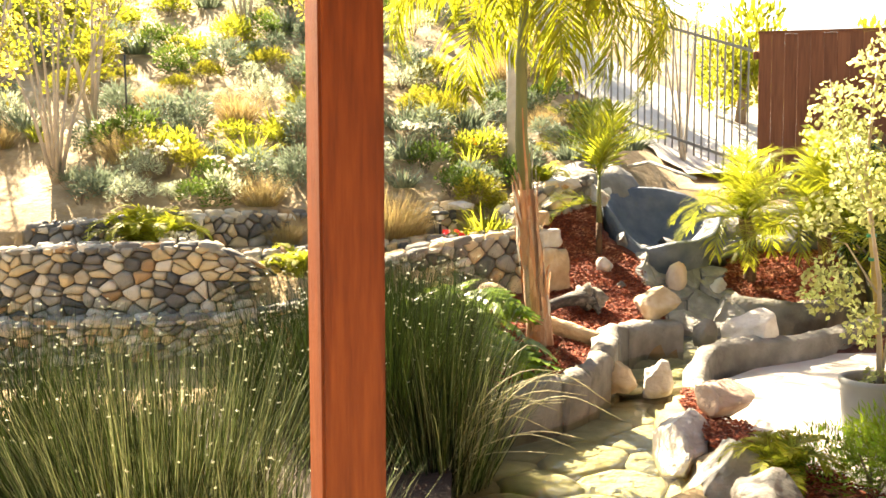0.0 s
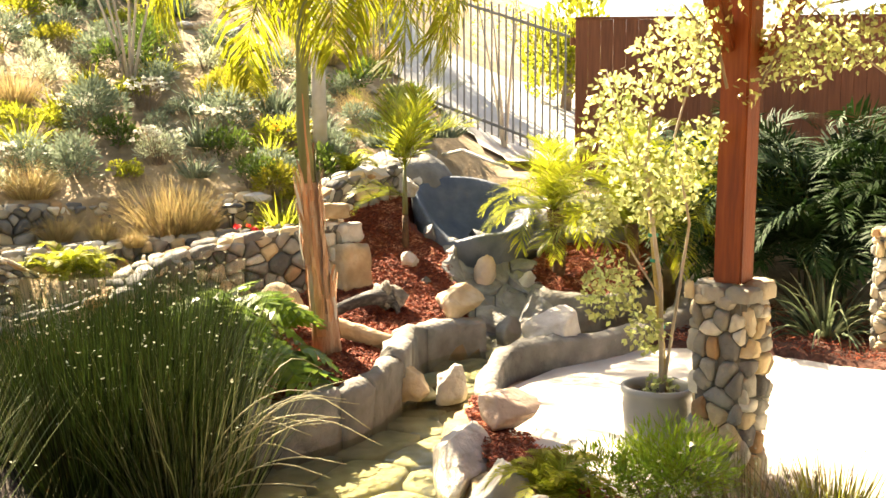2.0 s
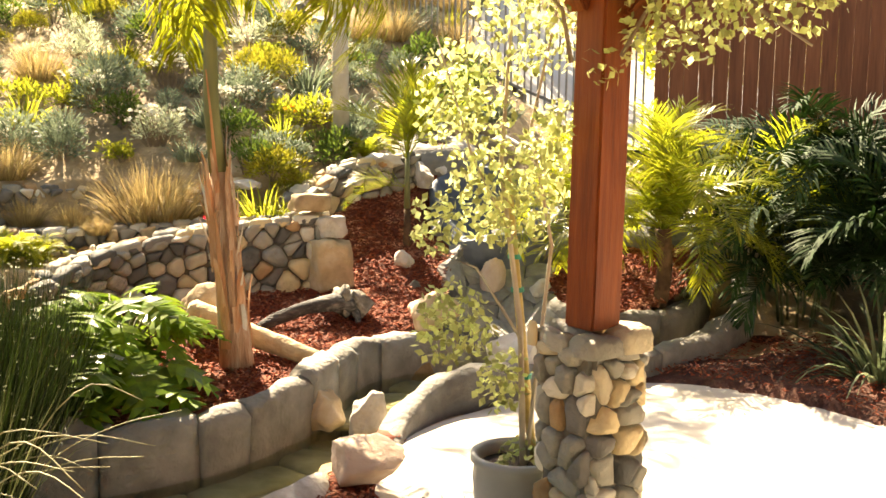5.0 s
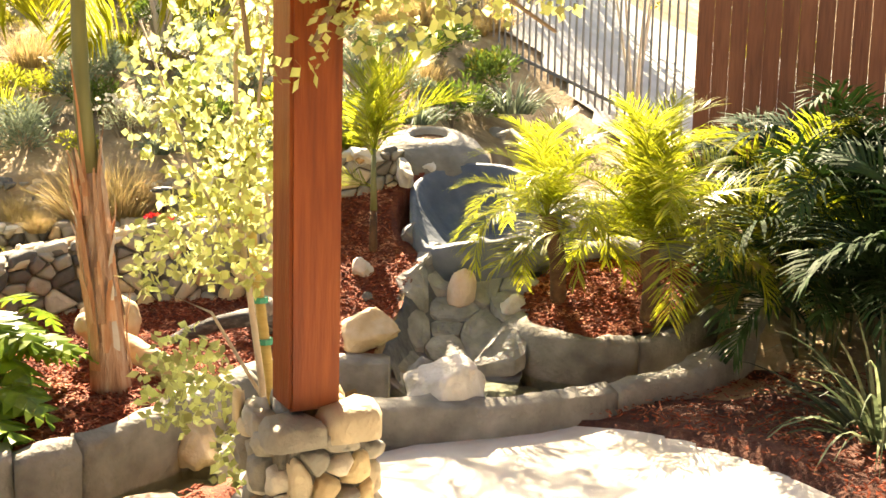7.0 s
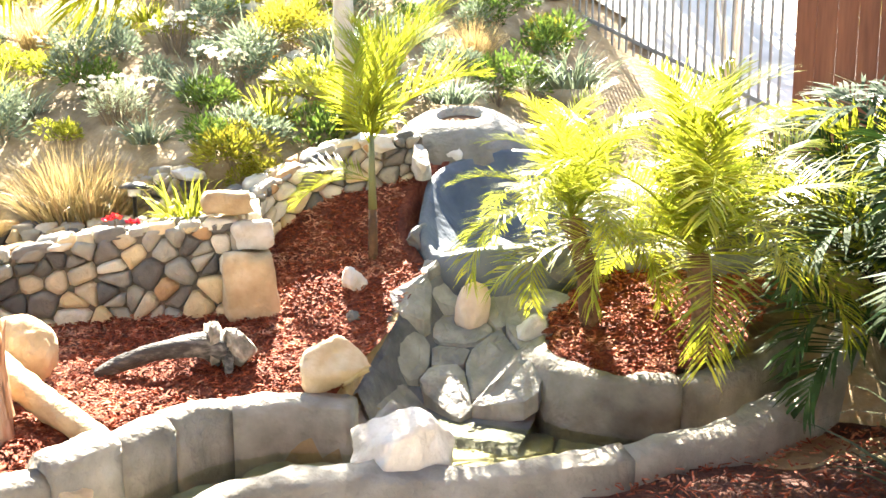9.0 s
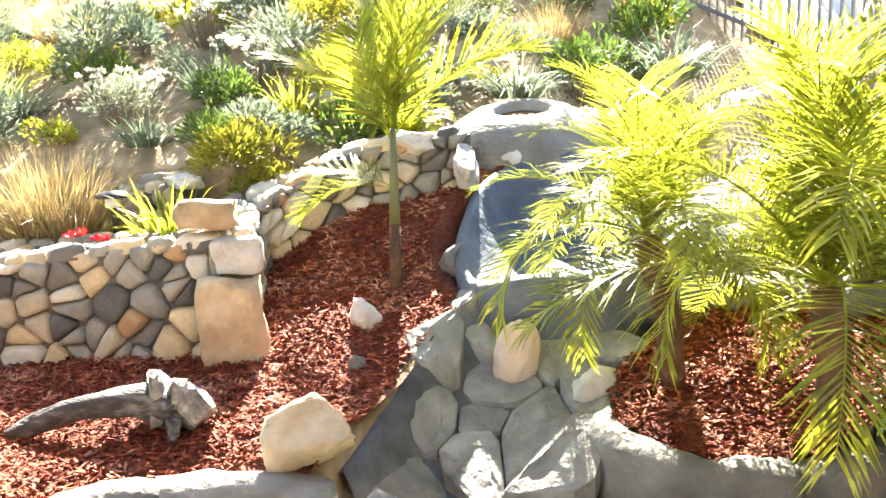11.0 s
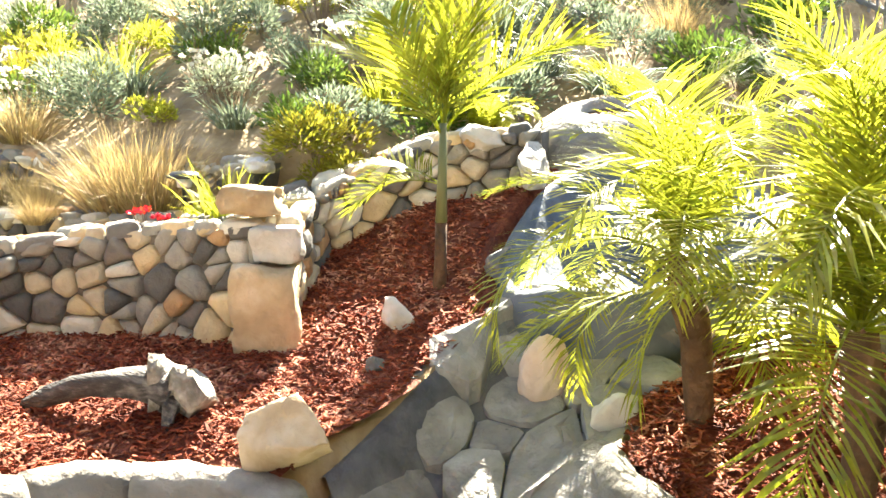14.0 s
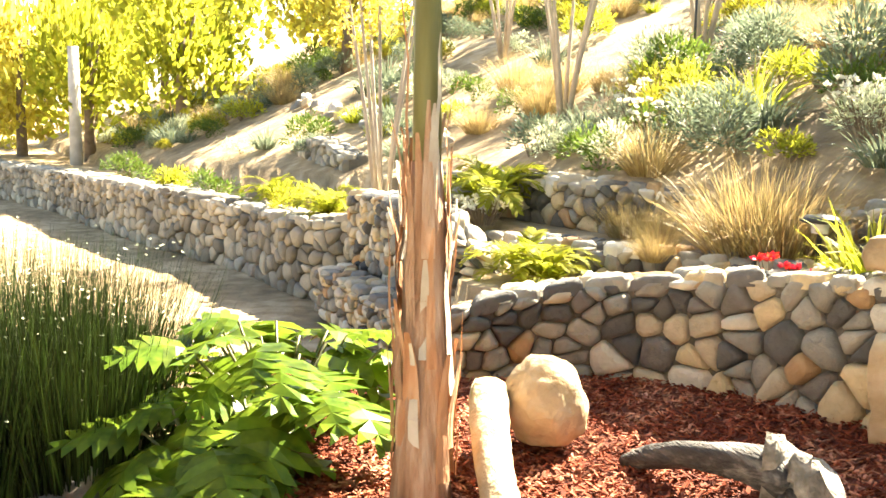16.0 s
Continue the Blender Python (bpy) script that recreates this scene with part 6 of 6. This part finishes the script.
place("pipe", g.mesh("pipe", PIPE, True), None, "pale grey pipe running down the slope", "pipe")


# ---- trees on the slope ----
FAR_FOLIAGE = [[leafy("foliage", m, 1.0, 1900, 0.13, 0.07, 700 + i + 5 * k, 1.1, 12, 0.2) for i in range(2)] for k, m in enumerate((LIME_LEAF, YELLOW_LEAF, LIME_LEAF))]


def far_tree(x, y, h, k, seed):
    root = empty("garden_tree", (x, y, hz(x, y)), "broad yellow-green garden tree in the distance", "tree")
    g = Geo()
    g.tube([Vector((0, 0, -0.2)), Vector((0.05, 0, h * 0.3)), Vector((0.1, 0.05, h * 0.7))], 0.1, 0.05, 8, 0.1)
    g.tube([Vector((0.05, 0, h * 0.3)), Vector((0.4, 0.2, h * 0.7))], 0.05, 0.02, 6)
    g.tube([Vector((0.05, 0, h * 0.25)), Vector((-0.4, -0.1, h * 0.65))], 0.05, 0.02, 6)
    place("trunk", g.mesh("trunk", TWIG, True), root)
    ob = place("foliage", FAR_FOLIAGE[k][seed % 2], root)
    ob.matrix_basis = pose(0, 0, h * 0.06, 0, 0, seed * 57) @ Matrix.Diagonal((h * 0.42, h * 0.42, h * 0.72, 1))


def small_tree(x, y, h, n, leafmat, seed, label, leaves=700, spread=0.5, twig=PALETWIG, leaf=0.05, rad=0.5):
    z = hz(x, y)
    root = empty("slope_tree", (x, y, z), label, "tree")
    rr = random.Random(seed)
    g, lf = Geo(), Geo()
    for i in range(n):
        a = 2 * math.pi * i / n + rr.uniform(-0.4, 0.4)
        s = spread * rr.uniform(0.4, 1.1)
        p = [Vector((0, 0, -0.1)), Vector((math.cos(a) * s * 0.25, math.sin(a) * s * 0.25, h * 0.3)), Vector((math.cos(a) * s * 0.6, math.sin(a) * s * 0.6, h * 0.65)), Vector((math.cos(a) * s, math.sin(a) * s, h * rr.uniform(0.85, 1.1)))]
        g.tube(p, 0.022, 0.006, 6, 0.2)
        for k in range(7):
            t = rr.uniform(0.35, 1)
            q = p[1].lerp(p[3], t)
            d = (rand_dir(rr, 0.0) + Vector((math.cos(a), math.sin(a), 0.8)) * 0.5).normalized()
            e = q + d * rr.uniform(0.2, 0.45) * rad * 1.4
            g.tube([q, (q + e) / 2 + rand_dir(rr) * 0.03, e], 0.006, 0.002, 4)
            for m in range(max(1, leaves // (n * 7))):
                c = q.lerp(e, rr.uniform(0.2, 1.15)) + rand_dir(rr) * rr.uniform(0, 0.16) * rad * 1.6
                lf.quad_leaf(c, rand_dir(rr), rand_dir(rr), leaf * rr.uniform(0.6, 1.3), leaf * 0.5)
    place("trunk", g.mesh("trunk", twig, True), root)
    place("foliage", lf.mesh("foliage", leafmat), root)


small_tree(-3.62, 7.22, 2.6, 6, YELLOW_LEAF, 1, "multi-stemmed small tree with sparse yellow leaves", 1500, 0.55)
small_tree(-3.5, 8.6, 1.9, 8, LIME_LEAF, 2, "bushy small tree with pale branches and lime leaves", 1500, 0.6)
small_tree(-1.2, 10.6, 1.6, 6, YELLOW_LEAF, 3, "open small tree with yellow-green leaves", 1400, 0.6)
small_tree(-3.6, 9.8, 2.0, 6, YELLOW_LEAF, 4, "open small tree with yellow-green leaves", 1600, 0.7)
small_tree(-5.2, 11.0, 2.2, 6, LIME_LEAF, 5, "leafy small tree higher on the slope", 1800, 0.8)
small_tree(0.6, 13.0, 2.0, 6, LIME_LEAF, 6, "leafy small tree near the fence", 1500, 0.7)
small_tree(3.0, 12.6, 2.2, 5, LIME_LEAF, 7, "thin pale-stemmed tree behind the picket fence", 500, 0.4, PALEBARK)
small_tree(-7.5, 9.5, 2.2, 6, YELLOW_LEAF, 8, "open small tree with yellow-green leaves", 1600, 0.8)
small_tree(-2.6, 12.5, 2.4, 6, LIME_LEAF, 9, "leafy small tree higher on the slope", 1800, 0.8)
tr = empty("slope_palm", (0.68, 9.75, hz(0.68, 9.75)), "pale-trunked palm standing on the slope", "palm tree")
place("trunk", rough_trunk("trunk", [(0, 0, -0.1), (-0.01, 0, 0.8), (-0.02, 0, 2.2)], 0.075, 0.055, PALEBARK, False), tr)
fr = [frond_mesh("frond", 1.1, 44, 0.32, 0.014, 1.9, QUEEN_LEAF, 150 + i, 0.8, 55, 0.0, 0.009) for i in range(2)]
crown(tr, Vector((-0.02, 0, 2.2)), fr, 12, 5, (-35, 30))
for i, (x, y, h) in enumerate([(-13.5, 4.6, 3.6), (-15.0, 3.4, 4.0), (-16.5, 5.8, 4.5), (-12.2, 6.0, 3.4), (-18, 2.0, 4.2), (-19, 4.4, 5.0), (-21, 7.0, 5.0), (-14, 8.5, 4.0), (-17, 9.5, 4.5), (-22, 1.0, 4.6), (-11.5, 8.4, 3.0), (-24, 4.0, 5.5),
                               (-9.5, 11.5, 3.0), (-12.5, 12.5, 3.4), (-6.5, 14.5, 3.0), (-3, 16, 3.0), (1, 17.5, 3.0), (4.5, 15.5, 2.6), (7, 16, 3.0), (9.5, 14.5, 3.2), (-20, 12, 5.0), (12.5, 13.5, 3.4)]):
    far_tree(x, y, h * 0.7, i % 3, 30 + i)
for x, y, h in ((-12.6, 4.45, 1.9), (-14.5, 4.3, 1.6)):
    g = Geo()
    g.tube([Vector((x, y, -0.4)), Vector((x + 0.05, y, h))], 0.10, 0.08, 10, 0.1)
    place("tree_trunk", g.mesh("tree_trunk", PALEBARK, True), None, "pale straight tree trunk at the far end of the path", "tree trunk")
stone_wall("retaining_wall", [(-5.6, 7.35, 0.3, 0.62), (-6.6, 7.2, 0.4, 0.75), (-7.4, 7.1, 0.35, 0.7)], 0.2, 0.16, "short upper field-stone wall on the far slope", 51, joined=True)
for i in range(22):
    x = -5.2 - i * 0.24
    y = 8.15 - i * 0.03 + r.uniform(-0.1, 0.1)
    boulder("boulder", (x, y, hz(x, y)), (r.uniform(0.09, 0.18), r.uniform(0.08, 0.15), r.uniform(0.07, 0.14)), 960 + i, (PALEROCK, TANROCK, CONCRETE)[i % 3], "pale rock in a loose row across the far slope")
